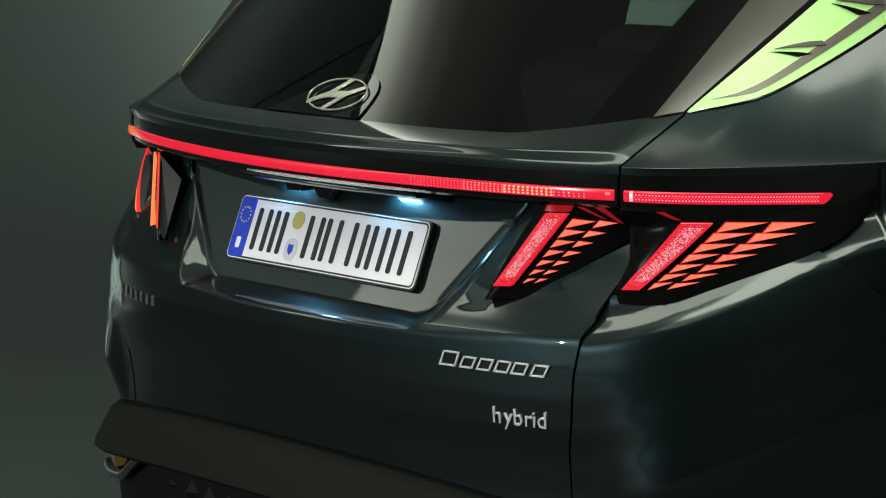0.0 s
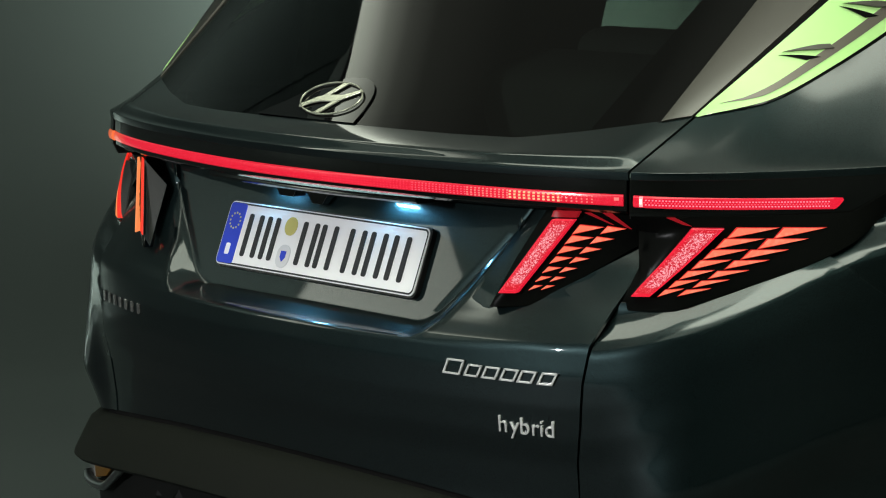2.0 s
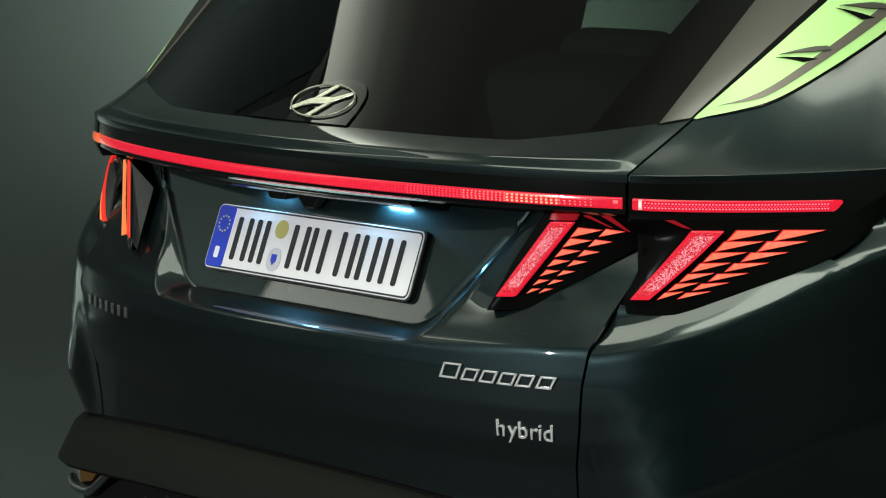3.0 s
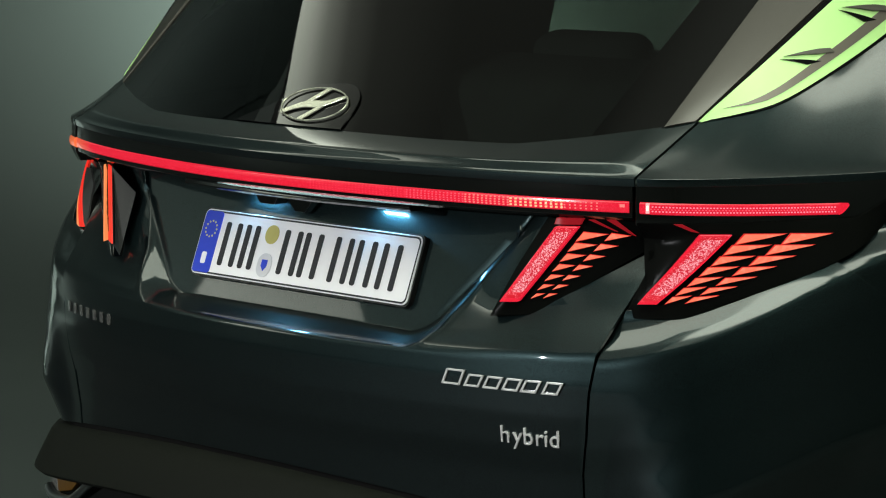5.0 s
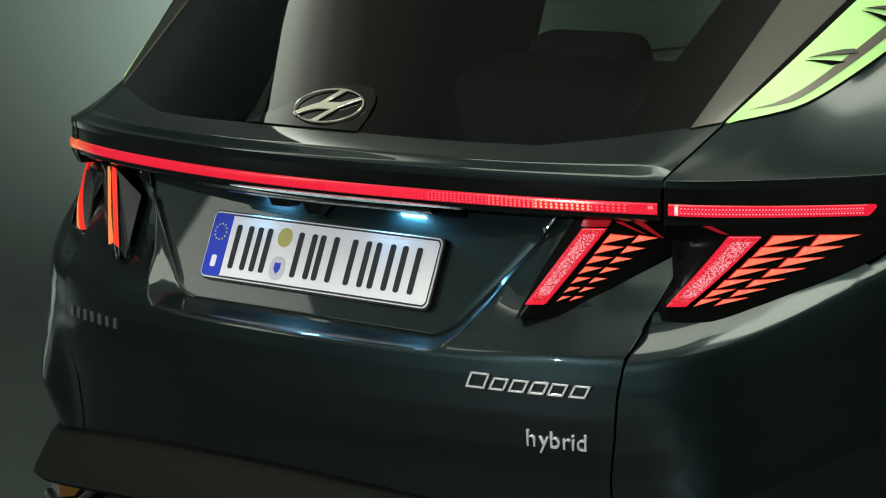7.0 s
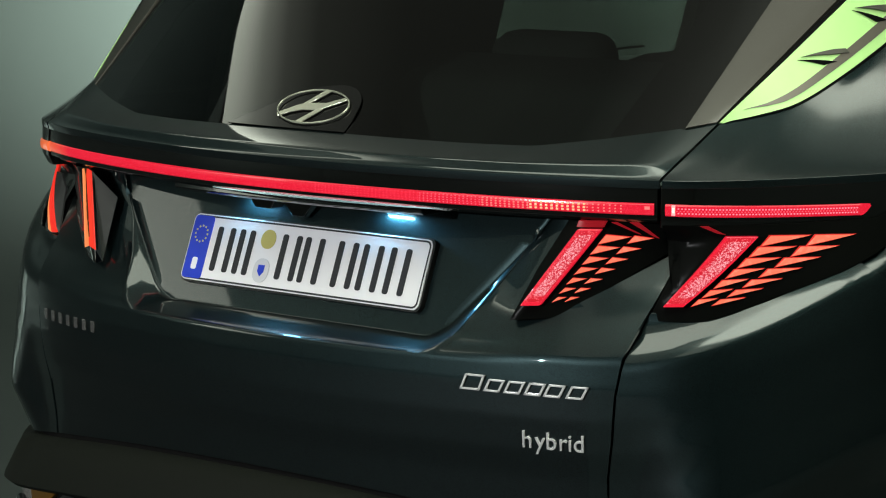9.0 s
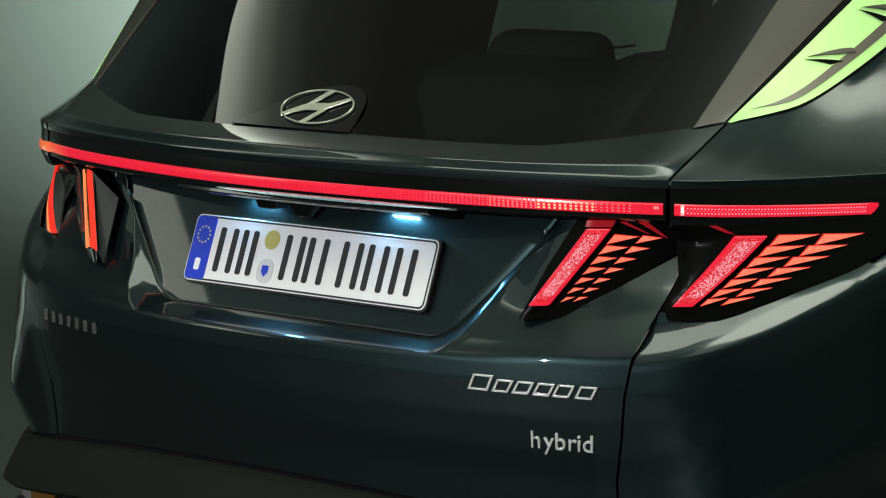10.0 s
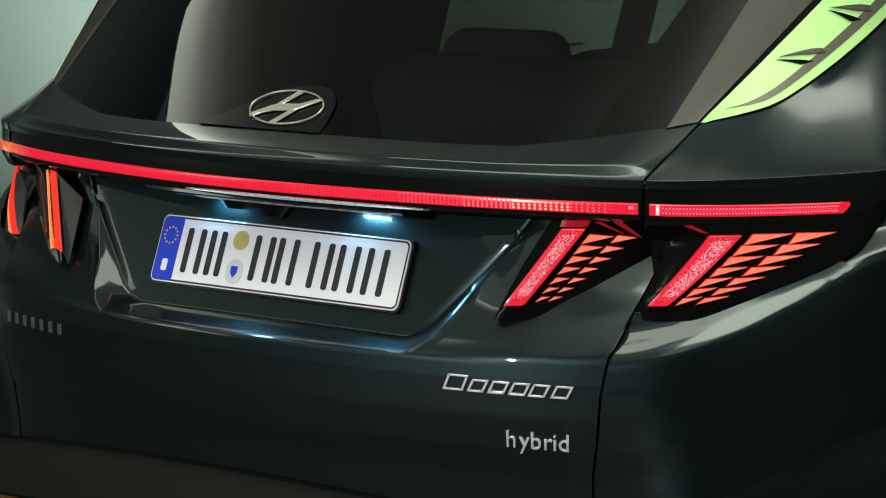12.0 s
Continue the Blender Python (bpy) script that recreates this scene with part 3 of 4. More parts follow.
def slab(outline, height, m):
    bm = bmesh.new()
    f = bm.faces.new([bm.verts.new((x, y, 0)) for x, y in outline])
    got = bmesh.ops.extrude_face_region(bm, geom=[f])
    bmesh.ops.translate(bm, vec=(0, 0, height), verts=[v for v in got["geom"] if isinstance(v, bmesh.types.BMVert)])
    bmesh.ops.transform(bm, matrix=m, verts=bm.verts)
    return bm


SWOOSH = [(-.067, -.019), (-.061, -.026), (-.040, -.015), (-.020, -.009), (.016, -.007), (.026, -.002), (.061, .018), (.057, .024), (.022, .009), (-.018, .007), (-.034, .001)]
for outline in (SWOOSH, [(-.025, .004), (-.010, .0065), (.017, .0350), (.003, .0362)], [(.025, -.004), (.010, -.0065), (-.017, -.0350), (-.003, -.0362)]):
    part("emblem_bar", slab(outline, 0.003, emblem_m @ Matrix.Translation((0, 0, -0.0018))), EMBLEM, emblem, bevel=0.0012)

# ---- light bar under the ledge ----


def droop(s):
    return -0.009 * max(0.0, (abs(s) - 0.66) / 0.325)


for s0, s1, nm in ((-LAMP_EDGE, LAMP_EDGE, "light_bar_housing"), (0.669, 1.062, "light_bar_housing"), (-1.062, -0.669, "light_bar_housing")):
    mid = abs(s0) == abs(s1)
    prof = [(0.0005, 1.0875), (0.0015, 1.070), (0.0015, 1.041), (-0.004, 1.0365), (-0.075 if mid else -0.03, 1.0365), (-0.075 if mid else -0.03, 1.0875)]
    if not mid:
        prof = [(0.0025, 1.0885), (0.0035, 1.070), (0.0045, 1.041), (0.004, 1.030), (-0.03, 1.030), (-0.03, 1.0885)]
    housing = part(nm, sweep(prof, s0, s1), BLACK, car, "glossy black strip that carries the light bar", bevel=0.001)
    a, b = (s0 + 0.0005, s1 - 0.005) if mid else ((0.676, 0.972) if s0 > 0 else (-0.972, -0.6645))
    o = 0.0 if mid else 0.0025
    bar_prof = [(0.001 + o, 1.0475), (0.0045 + o, 1.0500), (0.0058 + o, 1.0565), (0.0045 + o, 1.0630), (0.001 + o, 1.0655), (-0.006, 1.0655), (-0.006, 1.0475)]
    part("light_bar", sweep(bar_prof, a, b, 0.01, droop), (MAIN_BAR if mid else BAR) if s1 > 0 else BAR_END, housing, "glowing red light bar" if s1 > 0 else "glowing orange-red end of the light bar")
    if not mid:
        # slanting tip at the far end and the hot spot next to the gap
        q = 1 if s0 > 0 else -1
        tip = [(0.971 * q, 1.0395), (0.975 * q, 1.0405), (0.981 * q, 1.0445), (0.988 * q, 1.0525), (0.986 * q, 1.0560), (0.971 * q, 1.0570)]
        part("light_bar_tip", drape(tip, lambda s, z, ad: on_plan(s, 0.0065 + ad, z), 0.004), BAR, housing)
        if q < 0:
            continue
        hot = [(0.6855 * q, 1.0490), (0.6905 * q, 1.0490), (0.6905 * q, 1.0640), (0.6855 * q, 1.0640)]
        part("light_bar_hot_spot", drape(hot, lambda s, z, ad: on_plan(s, 0.0092 + ad, z), 0.004), BAR_HOT, housing, "bright end of the light bar")
        core = [(0.6865 * q, 1.0530), (0.6895 * q, 1.0530), (0.6895 * q, 1.0605), (0.6865 * q, 1.0605)]
        part("light_bar_diode", drape(core, lambda s, z, ad: on_plan(s, 0.0102 + ad, z), 0.002), HOT_CORE, housing, "near-white bright diode")


def bar_dots(s0, s1, pitch, size, rows, out):
    """Rows of little prisms along the bar: (how far up, how far apart)."""
    bm = bmesh.new()
    for s in np.arange(s0, s1, pitch):
        for k in rows:
            m = Matrix.Translation(on_plan(s, out - 0.12 * abs(k), 1.0565 + k + droop(s)))
            bmesh.ops.create_cube(bm, size=size, matrix=m)
    return bm


ROWS_3, ROWS_4 = (-0.0045, 0.0, 0.0045), (-0.0054, -0.0018, 0.0018, 0.0054)
for s0, s1, pitch, size, rows, out, glow, lab in (
        (0.080, 0.280, 0.0070, 0.0013, ROWS_4, 0.0060, PRISM_FAINT, "rows of faint prisms in the light bar"),
        (0.280, 0.390, 0.0070, 0.0016, ROWS_4, 0.0062, PRISM_SOFT, "rows of dim prisms in the light bar"),
        (0.390, 0.470, 0.0075, 0.0021, ROWS_4, 0.0062, PRISM, "rows of prisms in the light bar"),
        (0.470, 0.560, 0.0085, 0.0027, ROWS_3, 0.0062, PRISM_GOLD, "rows of bright golden prisms in the light bar"),
        (0.560, 0.615, 0.0085, 0.0018, ROWS_3, 0.0062, PRISM, "rows of prisms in the light bar"),
        (0.695, 0.965, 0.0048, 0.0018, (-0.0033, 0.0033), 0.0084, PRISM_PINK, "rows of pink prisms in the light bar"),
        (0.693, 0.965, 0.0048, 0.0015, (0.0,), 0.0086, PRISM_SOFT, "row of small prisms in the light bar")):
    part("prism_strip", bar_dots(s0, s1, pitch, size, rows, out), glow, car, lab, smooth=0)
lens = [(0.646, 1.0565), (0.6535, 1.0565), (0.6535, 1.0610), (0.646, 1.0610)]
part("light_bar_block", drape(lens, lambda s, z, ad: on_plan(s, 0.0066 + ad, z), 0.002), PRISM, car, "small bright block in the light bar")

# ---- tail lamps ----


def lamp_in(q):
    """Surface of the lamp on the tailgate, turned outwards."""
    def place(s, z, add):
        a = abs(s)
        ridge = 0.466 + (z - 0.909) * 0.704
        off = 0.027 - 0.30 * (max(a, ridge) - 0.466)
        if a < ridge:
            off -= 0.42 * (ridge - a)
        return on_plan(s, off + add, z)
    return place


LAMP_FOOT = spline([(.640, .8935), (.717, .896), (.757, .905), (.839, .935), (.943, .971), (1.003, .996), (1.045, 1.024), (1.062, 1.050)], 8)


def lamp_out(q):
    """Surface of the lamp on the corner: upright over its foot, and folded inwards along the stripe's edge."""
    def place(s, z, add):
        a = abs(s)
        foot = float(np.interp(a, LAMP_FOOT[:, 0], LAMP_FOOT[:, 1]))
        ridge = 0.672 + max(0.0, z - 0.9165) * 0.825
        # the left lamp leans in to fit the camera's view
        lean = 0.008 + 0.14 * max(0.0, z - 0.905) if q < 0 else 0.0
        sink = lean + 0.42 * max(0.0, ridge - a) * min(1.0, max(0.0, (1.03 - z) / 0.02))
        out = offset(s, foot, True) + 0.0020
        return on_plan(s, out + (0.008 - out) * min(1.0, max(0.0, z - foot) / max(0.02, 1.04 - foot)) - sink + add, z)
    return place


IN_HOUSE = [(.448, .886), (.506, .890), (.553, .914), (.600, .945), (.640, .968), (.674, .988), (.664, 1.002), (.664, 1.034), (.524, 1.034), (.482, .962), (.455, .902)]
low = spline([(.650, .8935), (.717, .896), (.757, .905), (.839, .935), (.943, .971), (1.003, .996), (1.045, 1.024), (1.060, 1.050), (1.062, 1.060)], 5)
OUT_HOUSE = [(.672, 1.034), (.674, 1.008), (.699, .998), (.686, .966), (.668, .928)] + [tuple(p) for p in low] + [(1.060, 1.062), (1.0, 1.034)]
IN_STRIPE = [(.466, .909), (.493, .910), (.580, 1.024), (.547, 1.024)]
OUT_STRIPE = [(.675, .9165), (.702, .918), (.806, 1.0185), (.760, 1.0195)]
# corner cells of each lattice: (lower left, upper left, right tip) of the first and the last row
IN_CELLS = (((.574, 1.002), (.585, 1.015), (.618, 1.012), (.509, .915), (.517, .922), (.528, .922)), ((.615, 1.003), (.625, 1.0135), (.651, 1.010), (.527, .916), (.535, .9225), (.546, .9225)))
OUT_CELLS = (((.811, 1.0045), (.825, 1.018), (.883, 1.0165), (.713, .919), (.723, .9285), (.747, .9305)), ((.878, 1.003), (.893, 1.0165), (.952, 1.0145), (.741, .921), (.752, .929), (.784, .931)))
ROW_PLACE = (0, .175, .35, .52, .69, .85, 1.0)


def sheet(points, mat, parent, name, label):
    """A thin plate over a few corner points given in order round it, 2 mm thick."""
    bm = bmesh.new()
    f = bm.faces.new([bm.verts.new(p) for p in points])
    f.normal_update()
    got = bmesh.ops.extrude_face_region(bm, geom=[f])
    bmesh.ops.translate(bm, vec=-0.002 * f.normal, verts=[v for v in got["geom"] if isinstance(v, bmesh.types.BMVert)])
    return part(name, bm, mat, parent, label, smooth=0)


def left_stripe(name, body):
    """Left-hand stripe fitted to camera view: orange lit wall, red lit face, greyed facet."""
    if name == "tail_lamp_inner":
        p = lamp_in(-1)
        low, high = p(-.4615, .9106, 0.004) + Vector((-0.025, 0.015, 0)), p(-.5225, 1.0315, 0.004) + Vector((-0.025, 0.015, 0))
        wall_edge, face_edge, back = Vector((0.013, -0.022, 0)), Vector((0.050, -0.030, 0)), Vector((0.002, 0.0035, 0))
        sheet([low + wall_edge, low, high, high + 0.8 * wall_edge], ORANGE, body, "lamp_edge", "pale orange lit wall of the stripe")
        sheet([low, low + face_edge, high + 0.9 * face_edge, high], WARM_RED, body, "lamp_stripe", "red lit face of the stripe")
        # added backing that keeps the red face out of the tailgate's reflection
        sheet([low + back, low + face_edge + back, high + 0.9 * face_edge + back, high + back], DARK, body, "stripe_light_block", "added black sheet that blocks glow behind the stripe")
        sheet([high + 0.9 * face_edge, p(-.453, .993, 0.003), p(-.434, .890, 0.003), low + face_edge], FACET_SHEEN, body, "lamp_facet", "black glossy facet painted grey for its reflection")
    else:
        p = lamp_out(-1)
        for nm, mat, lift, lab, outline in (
                ("lamp_facet", FACET_SHEEN, 0.003, "black glossy facet painted grey for its reflection", [(-.664, .909), (-.654, .896), (-.690, .985), (-.722, 1.008), (-.742, 1.0095)]),
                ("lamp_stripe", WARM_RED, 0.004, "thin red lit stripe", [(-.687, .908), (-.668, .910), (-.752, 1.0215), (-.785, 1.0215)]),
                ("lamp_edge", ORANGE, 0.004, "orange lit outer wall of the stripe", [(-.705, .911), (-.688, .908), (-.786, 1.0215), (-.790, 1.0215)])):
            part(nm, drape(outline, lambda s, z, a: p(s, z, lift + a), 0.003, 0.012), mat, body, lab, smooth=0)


def tail_lamp(q, outline, stripe, cells, place, name, depth):
    mirror = [(q * s, z) for s, z in outline]
    lampbody = part(name, drape(mirror, place, depth, 0.009), LENS_BLACK if q > 0 else BLACK, car, "black glossy tail lamp with a red stripe and a lattice of lit cells", bevel=0.0015)
    st = [(q * s, z) for s, z in stripe]
    if q > 0:
        part("lamp_stripe", drape(st, lambda s, z, a: place(s, z, 0.009 + a), 0.012), BAR, lampbody, "red lit stripe", bevel=0.0015)
        (ax, az), (bx, bz), (cx, cz), (dx, dz) = st

        def inside(u, v):
            return ((ax * (1 - u) + bx * u) * (1 - v) + (dx * (1 - u) + cx * u) * v, (az * (1 - u) + bz * u) * (1 - v) + (dz * (1 - u) + cz * u) * v)

        for u0, u1, v0, v1, glow in ((.10, .90, .05, .98, STRIPE_DIM), (.24, .84, .14, .93, STRIPE)):
            lift = 0.0096 if glow is STRIPE_DIM else 0.0101
            part("prism_field", drape([inside(u0, v0), inside(u1, v0), inside(u1, v1), inside(u0, v1)], lambda s, z, a: place(s, z, lift + a), 0.001), glow, lampbody, "sparkling red prisms", smooth=0)
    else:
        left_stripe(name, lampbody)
    for c in (cells if q > 0 else ()):
        for t in ROW_PLACE:
            tri = [(c[k][0] * (1 - t) + c[k + 3][0] * t, c[k][1] * (1 - t) + c[k + 3][1] * t) for k in range(3)]
            cx, cz = sum(p[0] for p in tri) / 3, sum(p[1] for p in tri) / 3
            rim = [(q * (cx + (p[0] - cx) * 1.10), cz + (p[1] - cz) * 1.22) for p in tri]
            tri = [(q * p[0], p[1]) for p in tri]
            if q > 0:
                part("cell_rim", drape(rim, lambda s, z, a: place(s, z, 0.0016 + a), 0.002), CELL_RIM, lampbody, "deep red rim", smooth=0)
            part("lamp_cell", drape(tri, lambda s, z, a: place(s, z, 0.003 + a), 0.003), CELL if q > 0 else CELL_RIM, lampbody, smooth=0)
    return lampbody


def lamp_ends(body):
    cap = [(.544, 1.027), (.582, 1.027), (.586, 1.036), (.546, 1.036)]
    part("lamp_cap", drape(cap, lambda s, z, a: lamp_in(1)(s, z, 0.008 + a), 0.01), DIM_RED, body, "dim red lens end")
    for sl in ([(.592, 1.034), (.600, 1.034), (.634, 1.016), (.628, 1.018)], [(.618, 1.034), (.630, 1.034), (.660, 1.010), (.652, 1.013)]):
        part("lamp_slash", drape(sl, lambda s, z, a: lamp_in(1)(s, z, 0.004 + a), 0.004), DIM_RED, body, "dim red slanting reflection lens")


for q in (1, -1):
    inner = tail_lamp(q, IN_HOUSE, IN_STRIPE, IN_CELLS, lamp_in(q), "tail_lamp_inner", 0.05)
    if q > 0:
        lamp_ends(inner)
    outer = tail_lamp(q, OUT_HOUSE, OUT_STRIPE, OUT_CELLS, lamp_out(q), "tail_lamp_outer", 0.06)
    if q > 0:
        sl = [(.724, 1.034), (.736, 1.034), (.760, 1.0215), (.748, 1.0235)]
        part("lamp_slash", drape(sl, lambda s, z, a: lamp_out(1)(s, z, 0.004 + a), 0.004), DIM_RED, outer, "dim red slanting reflection lens")

# ---- rear corners, bumper and quarter panels ----


def split_line(s):
    """Height of the joint between bumper and quarter panel."""
    return 0.972 - 0.66 * (s - 0.941)


def bumper_foot(s):
    return 0.606 - 0.115 * min(abs(s), 0.75) ** 2


for q in (1, -1):
    bm = bmesh.new()
    rows = []
    for b in np.linspace(0, 1, 48):
        row = []
        for c in np.linspace(0, 1, 60):
            s = 0.606 + (1.36 - 0.606) * c
            top = min(1.03, split_line(s) - 0.0045, float(np.interp(s, LAMP_FOOT[:, 0], LAMP_FOOT[:, 1])) + 0.012)
            z = bumper_foot(s) * (1 - b) + top * b
            s += (seam_at(z) + 0.003 - 0.606) * (1 - c) ** 2
            row.append(on_body(q * s, z, 0, True))
        rows.append(row)
    grid_mesh(bm, rows)
    part("bumper_corner", bm, PAINT, car, "painted bumper corner with a bright shoulder under the lamp", smooth=60, solid=0.006, bevel=0.0012)
    bm = bmesh.new()
    rows = []
    for b in np.linspace(0, 1, 64):
        row = []
        for s in np.r_[np.linspace(0.856, 1.2, 100), np.linspace(1.2, 2.652, 50)[1:]]:
            low_z = max(split_line(s) + 0.0045, 0.55)
            z = low_z * (1 - b) + 1.0985 * b
            row.append(on_body(q * s, z, -0.012 * min(1.0, max(0.0, (1.070 - s) / 0.008)), True))
        rows.append(row)
    grid_mesh(bm, rows)
    part("quarter_panel", bm, PAINT, car, "painted rear quarter panel", smooth=60, solid=0.006, bevel=0.0012)

bm = bmesh.new()
grid_mesh(bm, [[on_body(s, bumper_foot(s) * (1 - b) + (gate_bottom(s) + 0.0004) * b, -0.001, False) for s in np.linspace(-.6015, .6015, 80)] for b in np.linspace(0, 1, 10)])
part("bumper_skin", bm, PAINT, car, "painted bumper strip below the tailgate", smooth=60, solid=0.006, bevel=0.001)

# shoulder over the wheel: from the lamp line up to the side window
belt_pts = [(.677, .184, 1.173), (.712, .236, 1.1815), (.744, .290, 1.196), (.766, .38, 1.233), (.777, .50, 1.283), (.778, .62, 1.338), (.768, .76, 1.405), (.75, .86, 1.45)]
BELT = spline(belt_pts, 12)
belt_arc = np.r_[0, np.cumsum(np.linalg.norm(np.diff(BELT, axis=0), axis=1))]


def belt(t):
    d = t * belt_arc[-1]
    return Vector([float(np.interp(d, belt_arc, BELT[:, k])) for k in range(3)])


for q in (1, -1):
    mir = Vector((q, 1, 1))

    def low_edge(t):
        s = 0.671 + (1.42 - 0.671) * t ** 1.1
        return s

    cols = np.linspace(0, 1, 90) ** 1.35
    bm = bmesh.new()
    rows = []
    for o, z in ((0.003, 1.0868), (0.0042, 1.0945), (0.0038, 1.0985), (0.001, 1.1003)):
        rows.append([on_plan(q * low_edge(t), o, z) for t in cols])
    for k in range(1, 15):
        u = k / 14
        row = []
        for t in cols:
            a, b = on_plan(q * low_edge(t), 0, 1.1005) * mir, belt(t)
            mid = a.lerp(b, 0.5)
            mid.z = a.z + (0.50 - 0.14 * min(1.0, t / 0.12)) * (b.z - a.z)
            p = a * (1 - u) ** 2 + mid * 2 * u * (1 - u) + b * u * u
            row.append(p * mir)
        rows.append(row)
    grid_mesh(bm, rows)
    part("shoulder_panel", bm, PAINT, car, "painted shoulder above the wheel arch", smooth=60, solid=0.006, bevel=0.001)

# rear pillar strip beside the window, and the satin garnish in front of it
PIL_A = (Vector((.6385, .146, 1.166)), Vector((.658, .470, 1.445)))
PIL_B = (Vector((.674, .179, 1.174)), Vector((.779, .531, 1.445)))
for q in (1, -1):
    mir = Vector((q, 1, 1))
    bm = bmesh.new()
    rows = []
    for t in np.linspace(0, 1.35, 24):
        a, b = PIL_A[0].lerp(PIL_A[1], t), PIL_B[0].lerp(PIL_B[1], t)
        out = Vector((0.5, -0.5, 0.7)).normalized()
        rows.append([(a.lerp(b, u) + out * 0.0012 * 4 * u * (1 - u)) * mir for u in np.linspace(0, 0.97, 9)])
    grid_mesh(bm, rows)
    part("rear_pillar", bm, PILLAR, car, "glossy pillar strip beside the rear window", smooth=60, solid=0.01, bevel=0.001)

    def garnish(t, u):
        """u from the pillar joint (0) down to the belt (1)."""
        a = PIL_B[0].lerp(PIL_B[1], t)
        b = belt(min(1.0, 0.001 + 0.60 * t))
        a = a + (a - PIL_A[0].lerp(PIL_A[1], t)) * 0.05
        return a.lerp(b, u)

    def on_garnish(t, u, out=0.0):
        p = garnish(t, u)
        n = (garnish(t + 0.02, u) - p).cross(garnish(t, u - 0.05) - p)
        n = n.normalized()
        if n.x < 0:
            n = -n
        return (p + n * out) * mir

    bm = bmesh.new()
    grid_mesh(bm, [[on_garnish(t, u, 0.002) for u in np.linspace(0.05, 0.955, 14)] for t in np.linspace(0.0, 1.35, 40)])
    g = part("window_garnish", bm, SATIN, car, "satin garnish panel with a painted-in pale sheen and raised fins", smooth=60, solid=0.006, bevel=0.001)
    bm = bmesh.new()
    line = [(0.09, .44), (0.13, .58), (0.17, .68), (0.23, .725), (0.30, .73), (0.44, .72), (1.35, .705)]
    grid_mesh(bm, [[on_garnish(t, np.interp(t, [p[0] for p in line], [p[1] for p in line]) + 0.075 * k * min(1, (t - 0.09) / 0.14), 0.0035) for k in (-1, 0, 1)] for t in np.linspace(0.092, 1.34, 60)])
    part("garnish_groove", bm, GARNISH, g, "grey-brown groove along the panel", smooth=60, solid=0.001)
    for k in range(3):
        shift = 0.283 * k
        # the black wedge stands in for the shadow below each fin
        for nm, outline, mat, lift in (("fin", [(.372, .215), (.501, .50), (.543, .61), (.551, .71), (.485, .56)], FIN, 0.007), ("fin_painted_shadow", [(.358, .215), (.491, .71), (.436, .615)], BLACK, 0.0045)):
            part(nm, drape([(t + shift, u) for t, u in outline], lambda t, u, a: on_garnish(t, u, lift + a), 0.004, 0.06), mat, g, "raised fin" if nm == "fin" else "black wedge painted as shadow under the fin", bevel=0.0008)
    bm = bmesh.new()
    grid_mesh(bm, [[on_garnish(t, u, 0.003) for u in np.linspace(0.957, 1.0, 4)] for t in np.linspace(-0.0, 1.35, 40)])
    part("garnish_trim", bm, BLACK, car, "black trim along the window line", smooth=60, solid=0.01, bevel=0.001)
    bm = bmesh.new()
    grid_mesh(bm, [[on_garnish(t, u, 0.0) for u in np.linspace(-0.02, 0.05, 4)] for t in np.linspace(-0.0, 1.35, 40)])
    part("pillar_joint", bm, DARK, car, "dark joint beside the pillar", smooth=60, solid=0.004)

# ---- plate, its lamps and the recess fittings ----
plate_m = Matrix((Vector((1, 0, 0)), Vector((0, math.sin(TILT), math.cos(TILT))), Vector((0, -math.cos(TILT), math.sin(TILT))))).transposed().to_4x4()
plate_m.translation = plate_plane(0, 0, -0.004)


def rounded_rect(w, h, r, n=5):
    pts = []
    for cx, cy, a0 in ((w / 2 - r, h / 2 - r, 0), (-w / 2 + r, h / 2 - r, 90), (-w / 2 + r, -h / 2 + r, 180), (w / 2 - r, -h / 2 + r, 270)):
        for k in range(n + 1):
            a = radians(a0 + 90 * k / n)
            pts.append((cx + r * math.cos(a), cy + r * math.sin(a)))
    return pts


def lifted(x, y, z):
    return plate_m @ Matrix.Translation((x, y, z))


holder = part("plate_holder", slab(rounded_rect(0.524, 0.117, 0.012), 0.012, lifted(0, 0, -0.012)), PLATE_EDGE, car, "black plate holder")
plate = part("number_plate", slab(rounded_rect(0.519, 0.112, 0.011), 0.003, lifted(0, 0, 0)), PLATE, car, "white number plate with dark bars and a blue end band", bevel=0.0008)
rim = bmesh.new()
outer_r, inner_r = rounded_rect(0.515, 0.108, 0.010), rounded_rect(0.509, 0.102, 0.008)
o = [rim.verts.new((x, y, 0.0034)) for x, y in outer_r]
i_ = [rim.verts.new((x, y, 0.0034)) for x, y in inner_r]
for k in range(len(o)):
    rim.faces.new((o[k], o[(k + 1) % len(o)], i_[(k + 1) % len(o)], i_[k]))
bmesh.ops.transform(rim, matrix=plate_m, verts=rim.verts)
part("plate_border", rim, INK, plate, "thin dark border", smooth=0)
part("plate_band", slab(rounded_rect(0.044, 0.106, 0.006), 0.0008, lifted(-0.2345, 0, 0.003)), BLUE, plate, "blue band with a ring of yellow dots")
for k in range(12):
    a = 2 * math.pi * k / 12
    part("band_dot", slab(rounded_rect(0.0034, 0.0034, 0.0015, 2), 0.0004, lifted(-0.2345 + 0.0135 * math.cos(a), 0.022 + 0.0135 * math.sin(a), 0.0038)), STAR, plate, smooth=0)
